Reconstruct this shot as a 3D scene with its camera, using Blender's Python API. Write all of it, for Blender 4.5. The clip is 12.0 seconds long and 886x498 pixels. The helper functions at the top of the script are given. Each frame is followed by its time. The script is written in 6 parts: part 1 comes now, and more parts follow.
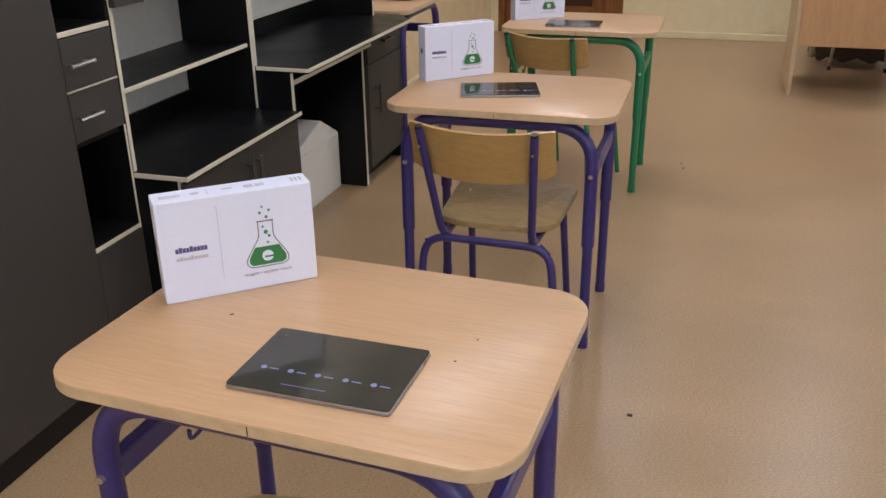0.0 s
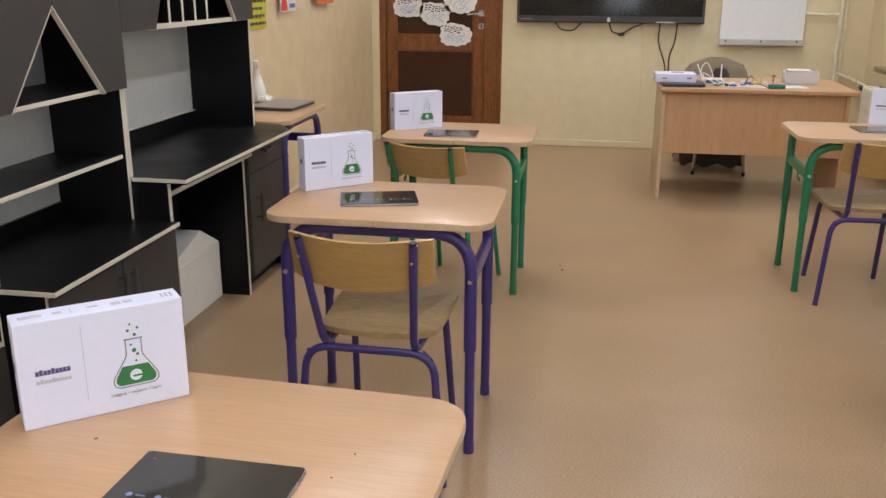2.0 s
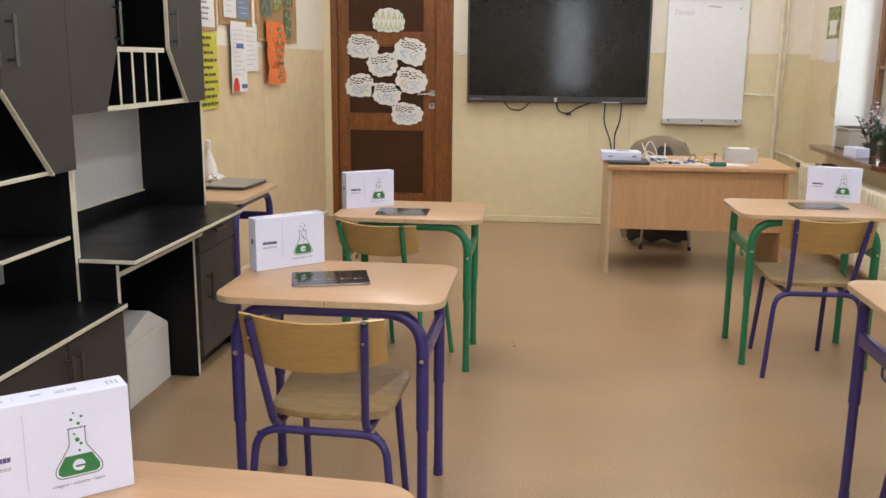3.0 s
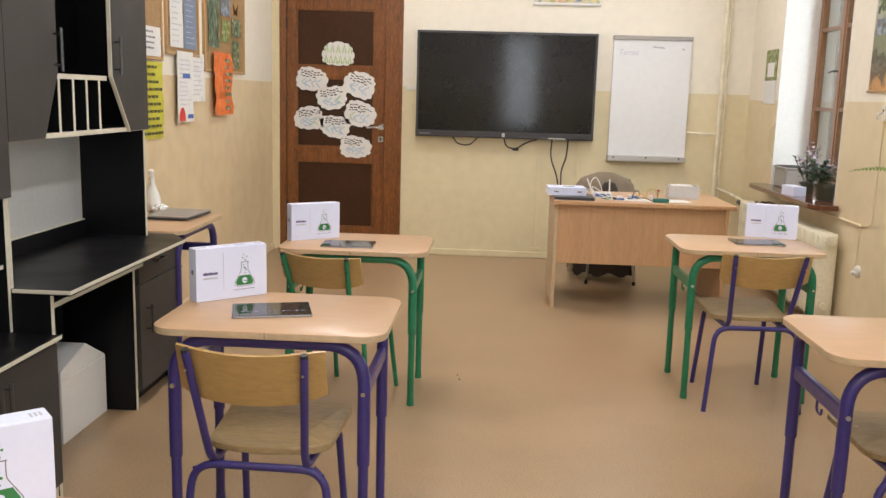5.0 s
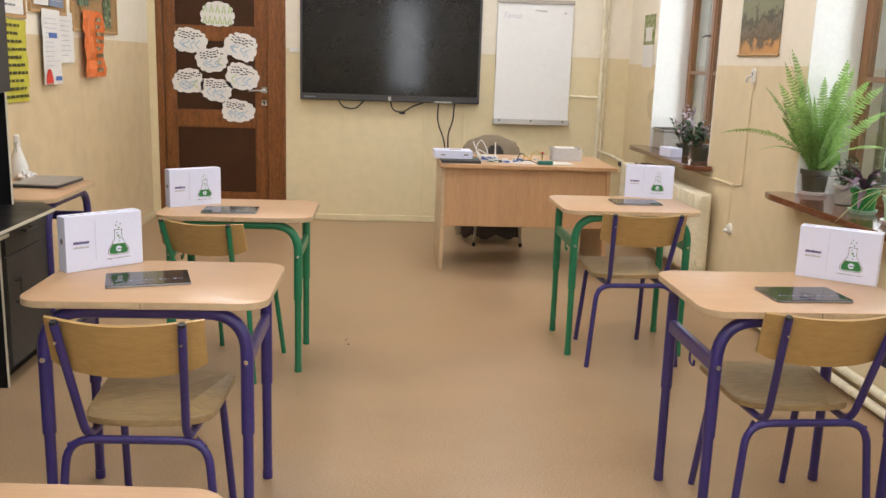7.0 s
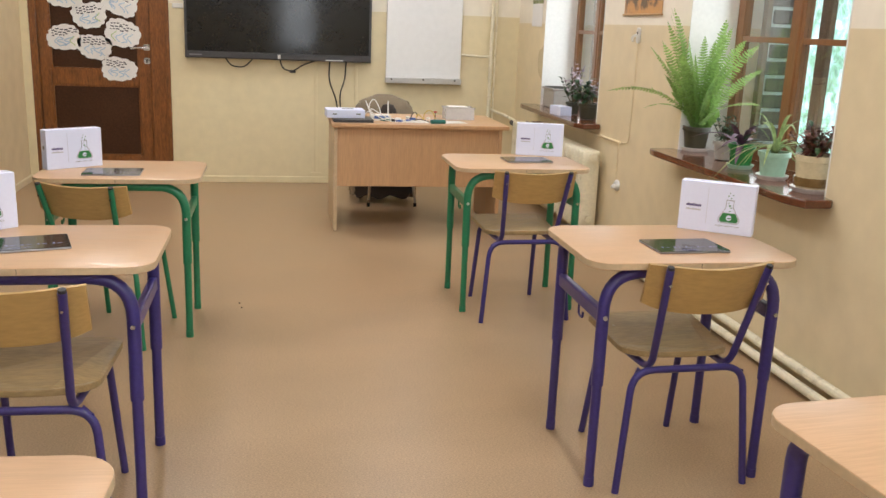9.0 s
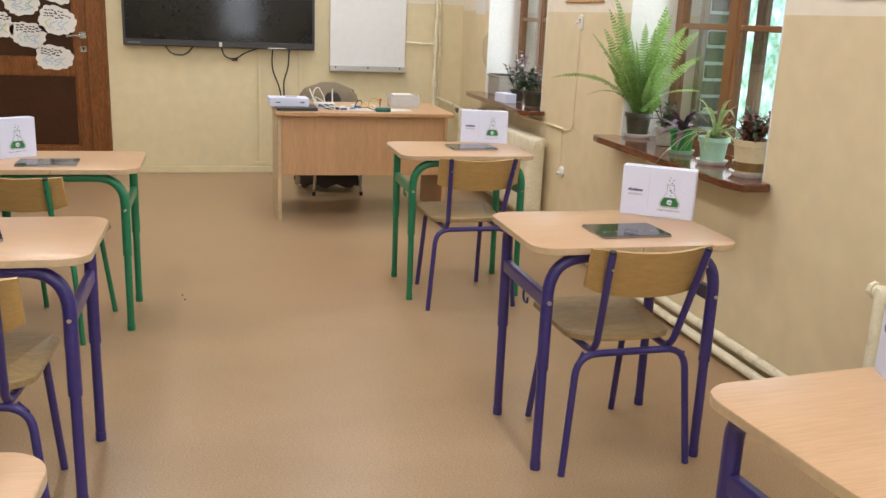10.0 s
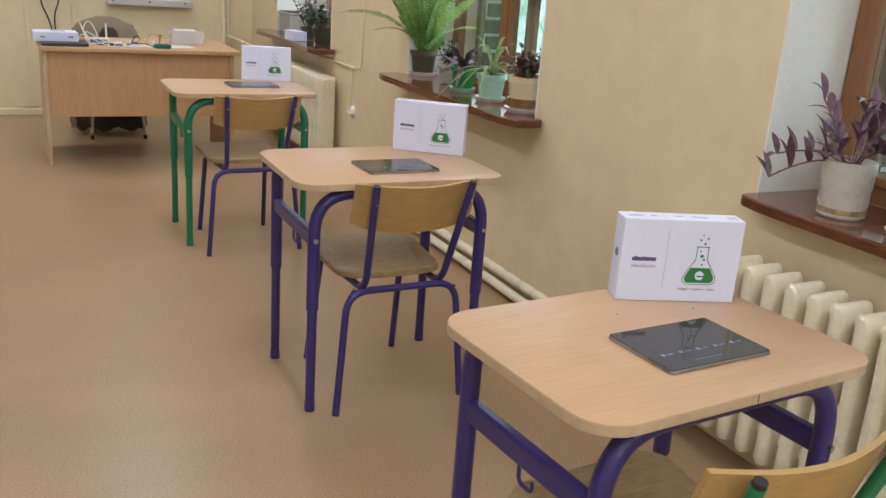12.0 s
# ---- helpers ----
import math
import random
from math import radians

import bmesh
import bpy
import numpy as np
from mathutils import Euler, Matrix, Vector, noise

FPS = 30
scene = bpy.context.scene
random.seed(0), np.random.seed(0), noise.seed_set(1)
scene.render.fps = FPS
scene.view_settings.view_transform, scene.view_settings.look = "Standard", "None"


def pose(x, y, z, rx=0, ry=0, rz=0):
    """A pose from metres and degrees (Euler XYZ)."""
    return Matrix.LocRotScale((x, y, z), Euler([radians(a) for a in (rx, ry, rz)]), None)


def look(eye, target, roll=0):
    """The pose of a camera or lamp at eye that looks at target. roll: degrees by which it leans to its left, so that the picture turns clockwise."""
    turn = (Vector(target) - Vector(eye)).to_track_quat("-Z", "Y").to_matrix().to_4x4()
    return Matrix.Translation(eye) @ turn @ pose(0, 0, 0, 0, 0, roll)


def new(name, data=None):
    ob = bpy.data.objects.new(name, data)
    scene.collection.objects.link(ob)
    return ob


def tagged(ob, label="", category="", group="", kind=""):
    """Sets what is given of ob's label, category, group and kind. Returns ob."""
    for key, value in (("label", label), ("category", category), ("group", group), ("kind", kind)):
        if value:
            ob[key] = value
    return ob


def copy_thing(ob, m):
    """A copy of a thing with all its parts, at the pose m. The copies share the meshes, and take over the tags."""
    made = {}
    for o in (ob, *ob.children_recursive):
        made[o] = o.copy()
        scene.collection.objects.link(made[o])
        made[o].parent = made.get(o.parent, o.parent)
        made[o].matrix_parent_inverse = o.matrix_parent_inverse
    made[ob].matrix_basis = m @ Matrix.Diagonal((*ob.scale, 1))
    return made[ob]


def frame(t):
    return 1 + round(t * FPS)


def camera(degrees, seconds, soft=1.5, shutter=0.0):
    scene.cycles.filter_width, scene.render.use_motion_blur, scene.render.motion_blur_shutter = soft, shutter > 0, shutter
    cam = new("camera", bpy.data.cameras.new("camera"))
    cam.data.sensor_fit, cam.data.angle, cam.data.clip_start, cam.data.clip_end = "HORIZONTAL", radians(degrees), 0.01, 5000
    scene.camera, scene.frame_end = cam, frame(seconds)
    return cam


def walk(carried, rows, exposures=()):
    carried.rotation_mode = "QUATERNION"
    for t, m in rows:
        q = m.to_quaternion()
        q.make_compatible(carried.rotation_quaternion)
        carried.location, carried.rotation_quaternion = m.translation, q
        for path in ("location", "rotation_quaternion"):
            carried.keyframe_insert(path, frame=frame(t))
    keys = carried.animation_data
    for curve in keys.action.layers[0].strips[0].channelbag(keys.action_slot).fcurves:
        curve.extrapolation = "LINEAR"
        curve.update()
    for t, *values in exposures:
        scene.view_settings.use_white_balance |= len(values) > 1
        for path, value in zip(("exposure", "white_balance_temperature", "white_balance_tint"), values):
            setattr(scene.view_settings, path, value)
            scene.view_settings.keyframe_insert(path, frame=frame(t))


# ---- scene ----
cam = camera(52.92, 12.0)
PATH = [
    (0.0, -0.075, 0.096, 1.386, 66.56, 0.72, 16.78),
    (0.5, -0.069, 0.098, 1.390, 68.35, 0.43, 14.90),
    (1.0, -0.064, 0.099, 1.391, 69.81, 0.17, 14.04),
    (1.5, -0.057, 0.097, 1.395, 71.37, -0.21, 11.97),
    (2.0, -0.051, 0.097, 1.400, 73.17, -0.30, 9.62),
    (2.5, -0.043, 0.089, 1.411, 75.97, -0.37, 7.20),
    (3.0, -0.042, 0.084, 1.418, 77.98, -0.52, 6.59),
    (5.0, -0.022, 0.088, 1.413, 80.22, -1.58, 3.51),
    (5.5, -0.018, 0.096, 1.410, 79.43, -1.77, 1.98),
    (6.0, -0.010, 0.099, 1.412, 79.24, -1.75, 0.27),
    (6.5, -0.003, 0.098, 1.408, 78.72, -1.78, -1.58),
    (7.0, 0.003, 0.100, 1.404, 78.19, -1.82, -3.53),
    (7.5, 0.005, 0.103, 1.402, 77.44, -2.07, -5.29),
    (9.5, 0.023, 0.096, 1.391, 75.63, -2.23, -11.96),
    (10.0, 0.032, 0.101, 1.388, 75.35, -2.28, -13.62),
    (10.5, 0.044, 0.099, 1.385, 75.02, -2.36, -15.38),
    (11.0, 0.080, 0.098, 1.373, 74.64, -2.71, -19.16),
    (11.5, 0.135, 0.097, 1.360, 74.07, -3.42, -22.74),
    (12.0, 0.198, 0.101, 1.353, 72.52, -3.95, -25.28),
]
walk(cam, [(t, pose(x, y, z, rx, ry, rz)) for t, x, y, z, rx, ry, rz in PATH],
     [(0.0, -0.58, 6150, 15), (1.5, -0.52, 6180, 14.5), (3.0, -0.32, 6280, 13), (5.5, -0.21, 6380, 12.5), (9.5, -0.22, 6380, 11.5), (10.5, -0.25, 6300, 11), (11.0, -0.24, 6250, 11), (11.5, -0.36, 6150, 10.5), (12.0, -0.48, 6030, 10)])


# ---- light ----
world = bpy.data.worlds.new("sky")
scene.world = world
world.use_nodes = True
wn = world.node_tree
sky = wn.nodes.new("ShaderNodeTexSky")
sky.sky_type, sky.sun_disc = "NISHITA", False
sky.sun_elevation, sky.sun_rotation = radians(38), radians(100)
wn.links.new(sky.outputs[0], wn.nodes["Background"].inputs[0])
wn.nodes["Background"].inputs[1].default_value = 0.15
sun = new("sun", bpy.data.lights.new("sun", "SUN"))
sun.data.energy, sun.data.angle, sun.data.color = 0.5, radians(20), (1.0, 0.95, 0.88)
sun.matrix_world = look((8, 1.5, 6), (0, 3, 0))


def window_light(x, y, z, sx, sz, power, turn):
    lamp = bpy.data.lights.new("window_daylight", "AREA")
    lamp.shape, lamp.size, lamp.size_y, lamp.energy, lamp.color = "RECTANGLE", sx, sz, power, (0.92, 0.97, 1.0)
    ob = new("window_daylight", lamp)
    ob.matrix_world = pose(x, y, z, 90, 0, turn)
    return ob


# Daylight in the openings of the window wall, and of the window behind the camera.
# Window 4, out of view behind the camera, is added to light the cartons.
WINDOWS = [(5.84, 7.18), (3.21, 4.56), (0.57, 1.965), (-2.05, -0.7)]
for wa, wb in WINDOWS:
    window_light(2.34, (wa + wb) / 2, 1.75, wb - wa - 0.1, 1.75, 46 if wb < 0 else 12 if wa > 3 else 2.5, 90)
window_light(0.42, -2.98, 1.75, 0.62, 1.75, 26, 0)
# Fluorescent ceiling fixtures, out of view, assumed and added to brighten the window wall.
ASSUMED_FIXTURES = [(x, y) for y in (-1.2, 1.6, 4.2, 6.6) for x in (-0.75, 0.95)]
for fx, fy in ASSUMED_FIXTURES:
    tube_light = bpy.data.lights.new("assumed_ceiling_tube", "AREA")
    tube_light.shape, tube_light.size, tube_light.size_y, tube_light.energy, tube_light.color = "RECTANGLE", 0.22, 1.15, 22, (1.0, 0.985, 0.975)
    new("assumed_ceiling_tube", tube_light).matrix_world = pose(fx, fy, 3.155)

# ---- materials ----


def mat(name, color, rough=0.5, metal=0.0, vary=0.08, scale=6.0, fine=60.0, bump=0.05, stretch=(1, 1, 1), rough_vary=0.1, coat=0.0, dark=None, coarse=0.6):
    """A painted or natural surface: coarse and fine variation of colour, gloss and relief."""
    m = bpy.data.materials.new(name)
    m.use_nodes = True
    nt = m.node_tree
    b = nt.nodes["Principled BSDF"]
    tc = nt.nodes.new("ShaderNodeTexCoord")
    mp = nt.nodes.new("ShaderNodeMapping")
    mp.inputs["Scale"].default_value = stretch
    nt.links.new(tc.outputs["Object"], mp.inputs[0])
    n1, n2 = nt.nodes.new("ShaderNodeTexNoise"), nt.nodes.new("ShaderNodeTexNoise")
    for n, s, d in ((n1, scale, 3), (n2, fine, 4)):
        n.inputs["Scale"].default_value, n.inputs["Detail"].default_value = s, d
        nt.links.new(mp.outputs[0], n.inputs["Vector"])
    add = nt.nodes.new("ShaderNodeMath")
    add.operation = "MULTIPLY_ADD"
    add.inputs[1].default_value = coarse
    nt.links.new(n1.outputs[0], add.inputs[0])
    nt.links.new(n2.outputs[0], add.inputs[2])
    ramp = nt.nodes.new("ShaderNodeMapRange")
    middle = 0.5 * (1 + coarse)
    ramp.interpolation_type = "SMOOTHSTEP"
    ramp.inputs[1].default_value, ramp.inputs[2].default_value = middle - 0.45, middle + 0.45
    nt.links.new(add.outputs[0], ramp.inputs[0])
    mix = nt.nodes.new("ShaderNodeMix")
    mix.data_type = "RGBA"
    low = dark or tuple(c * (1 - 2 * vary) for c in color)
    high = tuple(min(1, c * (1 + vary)) for c in color)
    mix.inputs[6].default_value, mix.inputs[7].default_value = (*low, 1), (*high, 1)
    nt.links.new(ramp.outputs[0], mix.inputs[0])
    nt.links.new(mix.outputs[2], b.inputs["Base Color"])
    rr = nt.nodes.new("ShaderNodeMapRange")
    rr.inputs[1].default_value, rr.inputs[2].default_value = 0.15, 0.85
    rr.inputs[3].default_value, rr.inputs[4].default_value = max(0.02, rough - rough_vary), min(1, rough + rough_vary)
    nt.links.new(n1.outputs[0], rr.inputs[0])
    nt.links.new(rr.outputs[0], b.inputs["Roughness"])
    b.inputs["Metallic"].default_value = metal
    b.inputs["Coat Weight"].default_value = coat
    if bump:
        bp = nt.nodes.new("ShaderNodeBump")
        bp.inputs["Strength"].default_value, bp.inputs["Distance"].default_value = bump, 0.004
        nt.links.new(n2.outputs[0], bp.inputs["Height"])
        nt.links.new(bp.outputs[0], b.inputs["Normal"])
    return m


FLOOR = mat("linoleum", (0.425, 0.287, 0.165), 0.32, vary=0.24, scale=1.6, fine=190, bump=0.0, rough_vary=0.06, stretch=(0.75, 1.3, 1), coarse=0.36)
CREAM = mat("cream_paint", (0.76, 0.66, 0.43), 0.42, vary=0.035, scale=0.9, fine=12, bump=0.04)
TAN = mat("tan_oil_paint", (0.765, 0.645, 0.43), 0.33, vary=0.04, scale=0.8, fine=9, bump=0.05)
TAN_PATCHED = mat("patched_tan_oil_paint", (0.745, 0.60, 0.385), 0.36, vary=0.05, scale=1.7, fine=7, bump=0.06, dark=(0.66, 0.515, 0.315))
WHITEWALL = mat("white_wall_paint", (0.86, 0.80, 0.68), 0.7, vary=0.025, scale=0.9, fine=14, bump=0.06)
REVEAL = mat("white_reveal", (0.82, 0.82, 0.79), 0.6, vary=0.03, scale=2, fine=50, bump=0.1)
CEIL = mat("ceiling_white", (0.84, 0.83, 0.79), 0.8, vary=0.03, bump=0.1)
BEECH = mat("beech_laminate", (0.575, 0.365, 0.212), 0.31, vary=0.07, scale=3, fine=30, stretch=(0.5, 8, 8), bump=0.0, rough_vary=0.04)
BEECH_EDGE = mat("beech_edge_band", (0.58, 0.44, 0.28), 0.4, vary=0.08, scale=8, fine=50, bump=0.02)
DESKWOOD = mat("teacher_desk_laminate", (0.56, 0.335, 0.175), 0.40, vary=0.09, scale=3, fine=20, stretch=(7, 7, 0.5), bump=0.01)
PLY = mat("varnished_plywood", (0.46, 0.29, 0.105), 0.40, vary=0.08, scale=5, fine=22, stretch=(1, 6, 6), bump=0.02, coat=0.05)
SEATPLY = mat("worn_plywood_seat", (0.40, 0.285, 0.14), 0.4, vary=0.16, scale=7, fine=26, stretch=(1, 5, 5), bump=0.04)
BLUE = mat("blue_enamel", (0.040, 0.029, 0.18), 0.35, vary=0.10, scale=14, fine=90, bump=0.03, coat=0.2)
GREEN = mat("green_enamel", (0.012, 0.20, 0.095), 0.35, vary=0.10, scale=14, fine=90, bump=0.03, coat=0.2)
STEEL = mat("bright_steel", (0.62, 0.62, 0.62), 0.28, 1.0, vary=0.05, bump=0.0)
DARKSTEEL = mat("dark_handle_metal", (0.10, 0.10, 0.10), 0.4, 0.8, vary=0.08, bump=0.0)
RUBBER = mat("black_plastic", (0.02, 0.02, 0.022), 0.5, vary=0.1, bump=0.02)
GREYBOARD = mat("graphite_laminate", (0.050, 0.046, 0.044), 0.55, vary=0.06, scale=5, fine=80, bump=0.04)
BLACKBOARD = mat("black_laminate", (0.006, 0.006, 0.007), 0.38, vary=0.15, scale=5, fine=80, bump=0.05)
EDGE = mat("cream_edge_band", (0.64, 0.60, 0.49), 0.5, vary=0.06, scale=20, fine=90, bump=0.02)
HDF = mat("white_back_board", (0.60, 0.60, 0.60), 0.5, vary=0.04, scale=3, fine=50, bump=0.04)
WHITE = mat("white_card", (0.75, 0.79, 1.0), 0.42, vary=0.015, scale=8, fine=80, bump=0.01)
PAPER = mat("white_paper", (0.80, 0.79, 0.77), 0.7, vary=0.03, scale=12, fine=80, bump=0.03)
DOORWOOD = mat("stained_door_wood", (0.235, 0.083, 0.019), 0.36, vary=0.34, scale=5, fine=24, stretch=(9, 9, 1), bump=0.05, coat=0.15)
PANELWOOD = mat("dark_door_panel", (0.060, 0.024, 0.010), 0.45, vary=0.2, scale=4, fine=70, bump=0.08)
FRAMEWOOD = mat("brown_window_paint", (0.26, 0.115, 0.045), 0.35, vary=0.14, scale=6, fine=30, stretch=(6, 6, 1), bump=0.06, coat=0.2)
SILLWOOD = mat("varnished_sill_wood", (0.145, 0.044, 0.018), 0.16, vary=0.22, scale=5, fine=20, stretch=(9, 1, 9), bump=0.03, coat=0.5)
CREAMMETAL = mat("cream_radiator_paint", (0.84, 0.78, 0.60), 0.30, vary=0.06, scale=9, fine=60, bump=0.05)
GREYPLASTIC = mat("dark_grey_plastic", (0.045, 0.045, 0.05), 0.4, vary=0.06, bump=0.02)
SCREEN = mat("black_screen_glass", (0.009, 0.0095, 0.011), 0.10, vary=0.05, bump=0.0, rough_vary=0.03)
TABGLASS = mat("tablet_glass", (0.042, 0.041, 0.036), 0.06, vary=0.05, bump=0.0, rough_vary=0.02)
TABBODY = mat("tablet_body", (0.34, 0.34, 0.37), 0.3, 0.8, vary=0.05, bump=0.0)
INKGREY = mat("grey_print", (0.22, 0.22, 0.25), 0.6, vary=0.03, bump=0.0)
OUTERWOOD = mat("weathered_outer_frame", (0.30, 0.20, 0.13), 0.55, vary=0.2, scale=7, fine=30, stretch=(6, 6, 1), bump=0.1)
INKPALE = mat("pale_grey_print", (0.52, 0.52, 0.60), 0.6, vary=0.03, bump=0.0)
INKBRAND = mat("dark_violet_print", (0.10, 0.085, 0.24), 0.6, vary=0.03, bump=0.0)
INKGREEN = mat("green_print", (0.030, 0.20, 0.060), 0.5, vary=0.05, bump=0.0)
WHITEBOARD = mat("white_board_enamel", (0.80, 0.81, 0.82), 0.2, vary=0.02, scale=3, fine=20, bump=0.0)
ALU = mat("aluminium", (0.62, 0.63, 0.64), 0.35, 0.9, vary=0.03, bump=0.0)

for soft_black, level in ((BLACKBOARD, 0.25), (GREYBOARD, 0.3), (SCREEN, 0.34), (PANELWOOD, 0.25)):
    soft_black.node_tree.nodes["Principled BSDF"].inputs["Specular IOR Level"].default_value = level

# ---- builders ----


def root(name, label, category, group="", m=None, kind=""):
    ob = new(name)
    if m is not None:
        ob.matrix_basis = m
    return tagged(ob, label, category, group, kind)


def part(name, bm, material, parent=None, label="", smooth=False):
    me = bpy.data.meshes.new(name)
    bm.normal_update()
    bm.to_mesh(me)
    bm.free()
    me.materials.append(material)
    if smooth:
        for p in me.polygons:
            p.use_smooth = True
        me.set_sharp_from_angle(angle=radians(40))
    ob = new(name, me)
    ob.parent = parent
    if label:
        ob["label"] = label
    return ob


def structure(name, bm, material, label, category):
    return tagged(part(name, bm, material), label, category, kind="structure")


def box(bm, x0, x1, y0, y1, z0, z1, bevel=0.0, seg=1):
    got = bmesh.ops.create_cube(bm, size=1.0)["verts"]
    for v in got:
        v.co = Vector(((x0 + x1) / 2 + v.co.x * (x1 - x0), (y0 + y1) / 2 + v.co.y * (y1 - y0), (z0 + z1) / 2 + v.co.z * (z1 - z0)))
    if bevel:
        edges = list({e for v in got for e in v.link_edges})
        bmesh.ops.bevel(bm, geom=edges, offset=bevel, segments=seg, affect="EDGES", profile=0.5)
    return bm


def cuboid(*a, bevel=0.002, seg=1):
    return box(bmesh.new(), *a, bevel=bevel, seg=seg)


def fillet(points, r, n=5):
    """A polyline with its inner corners rounded."""
    pts = [Vector(p) for p in points]
    out = [pts[0]]
    for a, b, c in zip(pts, pts[1:], pts[2:]):
        u, w = (a - b), (c - b)
        k = min(r, u.length * 0.49, w.length * 0.49)
        p, q2 = b + u.normalized() * k, b + w.normalized() * k
        for i in range(n + 1):
            s = i / n
            out.append(p * (1 - s) ** 2 + b * 2 * s * (1 - s) + q2 * s * s)
    out.append(pts[-1])
    return out


def tube(bm, points, r, n=10, r_end=None, cap=True):
    """A round tube along a polyline; the radius may taper to r_end."""
    pts = [Vector(p) for p in points]
    rings, side = [], None
    for i, p in enumerate(pts):
        d = (pts[min(i + 1, len(pts) - 1)] - pts[max(i - 1, 0)]).normalized()
        if side is None:
            side = d.orthogonal().normalized()
        side = (side - d * side.dot(d)).normalized()
        up = d.cross(side)
        k = r if r_end is None else r + (r_end - r) * i / (len(pts) - 1)
        rings.append([bm.verts.new(p + (side * math.cos(a) + up * math.sin(a)) * k) for a in (2 * math.pi * j / n for j in range(n))])
    for a, b in zip(rings, rings[1:]):
        for j in range(n):
            bm.faces.new((a[j], a[(j + 1) % n], b[(j + 1) % n], b[j]))
    if cap:
        bm.faces.new(list(reversed(rings[0])))
        bm.faces.new(rings[-1])
    return bm


def slab(outline, z0, z1, bevel=0.0, seg=2):
    """A flat plate with the outline given in x and y, from z0 to z1."""
    bm = bmesh.new()
    bottom = [bm.verts.new((x, y, z0)) for x, y in outline]
    face = bm.faces.new(bottom)
    up = bmesh.ops.extrude_face_region(bm, geom=[face])["geom"]
    bmesh.ops.translate(bm, vec=(0, 0, z1 - z0), verts=[g for g in up if isinstance(g, bmesh.types.BMVert)])
    bmesh.ops.recalc_face_normals(bm, faces=bm.faces)
    if bevel:
        edges = [e for e in bm.edges if abs(e.verts[0].co.z - e.verts[1].co.z) < 1e-6]
        bmesh.ops.bevel(bm, geom=edges, offset=bevel, segments=seg, affect="EDGES", profile=0.5)
    return bm


def rounded(w, d, r, n=6):
    out = []
    for cx, cy, a0 in ((w / 2 - r, d / 2 - r, 0), (-w / 2 + r, d / 2 - r, 90), (-w / 2 + r, -d / 2 + r, 180), (w / 2 - r, -d / 2 + r, 270)):
        for i in range(n + 1):
            a = radians(a0 + 90 * i / n)
            out.append((cx + r * math.cos(a), cy + r * math.sin(a)))
    return out


def lathe(profile, n=24, cx=0, cy=0):
    """A turned body from (radius, height) pairs."""
    bm = bmesh.new()
    rings = [[bm.verts.new((cx + r * math.cos(2 * math.pi * j / n), cy + r * math.sin(2 * math.pi * j / n), z)) for j in range(n)] for r, z in profile]
    for a, b in zip(rings, rings[1:]):
        for j in range(n):
            bm.faces.new((a[j], a[(j + 1) % n], b[(j + 1) % n], b[j]))
    bm.faces.new(list(reversed(rings[0])))
    bm.faces.new(rings[-1])
    return bm


def plate_from(outline, plane, depth):
    """A thin plate in the x-z plane (y = plane), standing depth proud towards -y."""
    bm = bmesh.new()
    back = [bm.verts.new((x, plane, z)) for x, z in outline]
    face = bm.faces.new(back)
    up = bmesh.ops.extrude_face_region(bm, geom=[face])["geom"]
    bmesh.ops.translate(bm, vec=(0, -depth, 0), verts=[g for g in up if isinstance(g, bmesh.types.BMVert)])
    bmesh.ops.recalc_face_normals(bm, faces=bm.faces)
    return bm


# ---- room ----
XL, XR, YF, YB, ZC = -2.02, 2.13, 7.99, -3.0, 3.25
BAND = 1.49
structure("floor", cuboid(XL - 0.3, XR + 0.45, YB - 0.3, YF + 0.3, -0.12, 0.0, bevel=0), FLOOR, "beige-brown speckled linoleum classroom floor", "floor")
structure("ceiling", cuboid(XL - 0.3, XR + 0.45, YB - 0.3, YF + 0.3, ZC, ZC + 0.15, bevel=0), CEIL, "plain white classroom ceiling", "ceiling")


def banded_wall(name, boxes_low, boxes_high, low, label):
    ob = root(name, label, "wall", kind="structure")
    bm = bmesh.new()
    for b in boxes_low:
        box(bm, *b)
    part("lower_paint", bm, low, ob, "glossy yellow-cream oil paint")
    bm = bmesh.new()
    for b in boxes_high:
        box(bm, *b)
    part("upper_paint", bm, WHITEWALL, ob, "matt off-white wall paint")
    return ob


DX0, DX1, DTOP = -1.955, -0.865, 2.32
banded_wall("wall_front",
            [(XL - 0.3, DX0, YF, YF + 0.3, 0, BAND), (DX1, XR + 0.45, YF, YF + 0.3, 0, BAND)],
            [(XL - 0.3, DX0, YF, YF + 0.3, BAND, ZC), (DX1, XR + 0.45, YF, YF + 0.3, BAND, ZC), (DX0, DX1, YF, YF + 0.3, DTOP, ZC)],
            CREAM, "front wall painted cream below and off-white above")
banded_wall("wall_left", [(XL - 0.3, XL, YB, YF, 0, BAND)], [(XL - 0.3, XL, YB, YF, BAND, ZC)], TAN_PATCHED, "side wall with tan oil paint below off-white")
low, high = [], []
edges_y = [YB] + [v for w in sorted(WINDOWS) for v in w] + [YF]
SILL_Z, LINTEL = 0.80, 2.65
for a, b in zip(edges_y[0::2], edges_y[1::2]):
    low.append((XR, XR + 0.45, a, b, 0, BAND - 0.045))
    high.append((XR, XR + 0.45, a, b, BAND - 0.045, ZC))
for a, b in WINDOWS:
    low.append((XR, XR + 0.45, a, b, 0, SILL_Z - 0.03))
    high.append((XR, XR + 0.45, a, b, LINTEL, ZC))
banded_wall("wall_window", low, high, TAN, "window wall with tan oil paint below off-white")
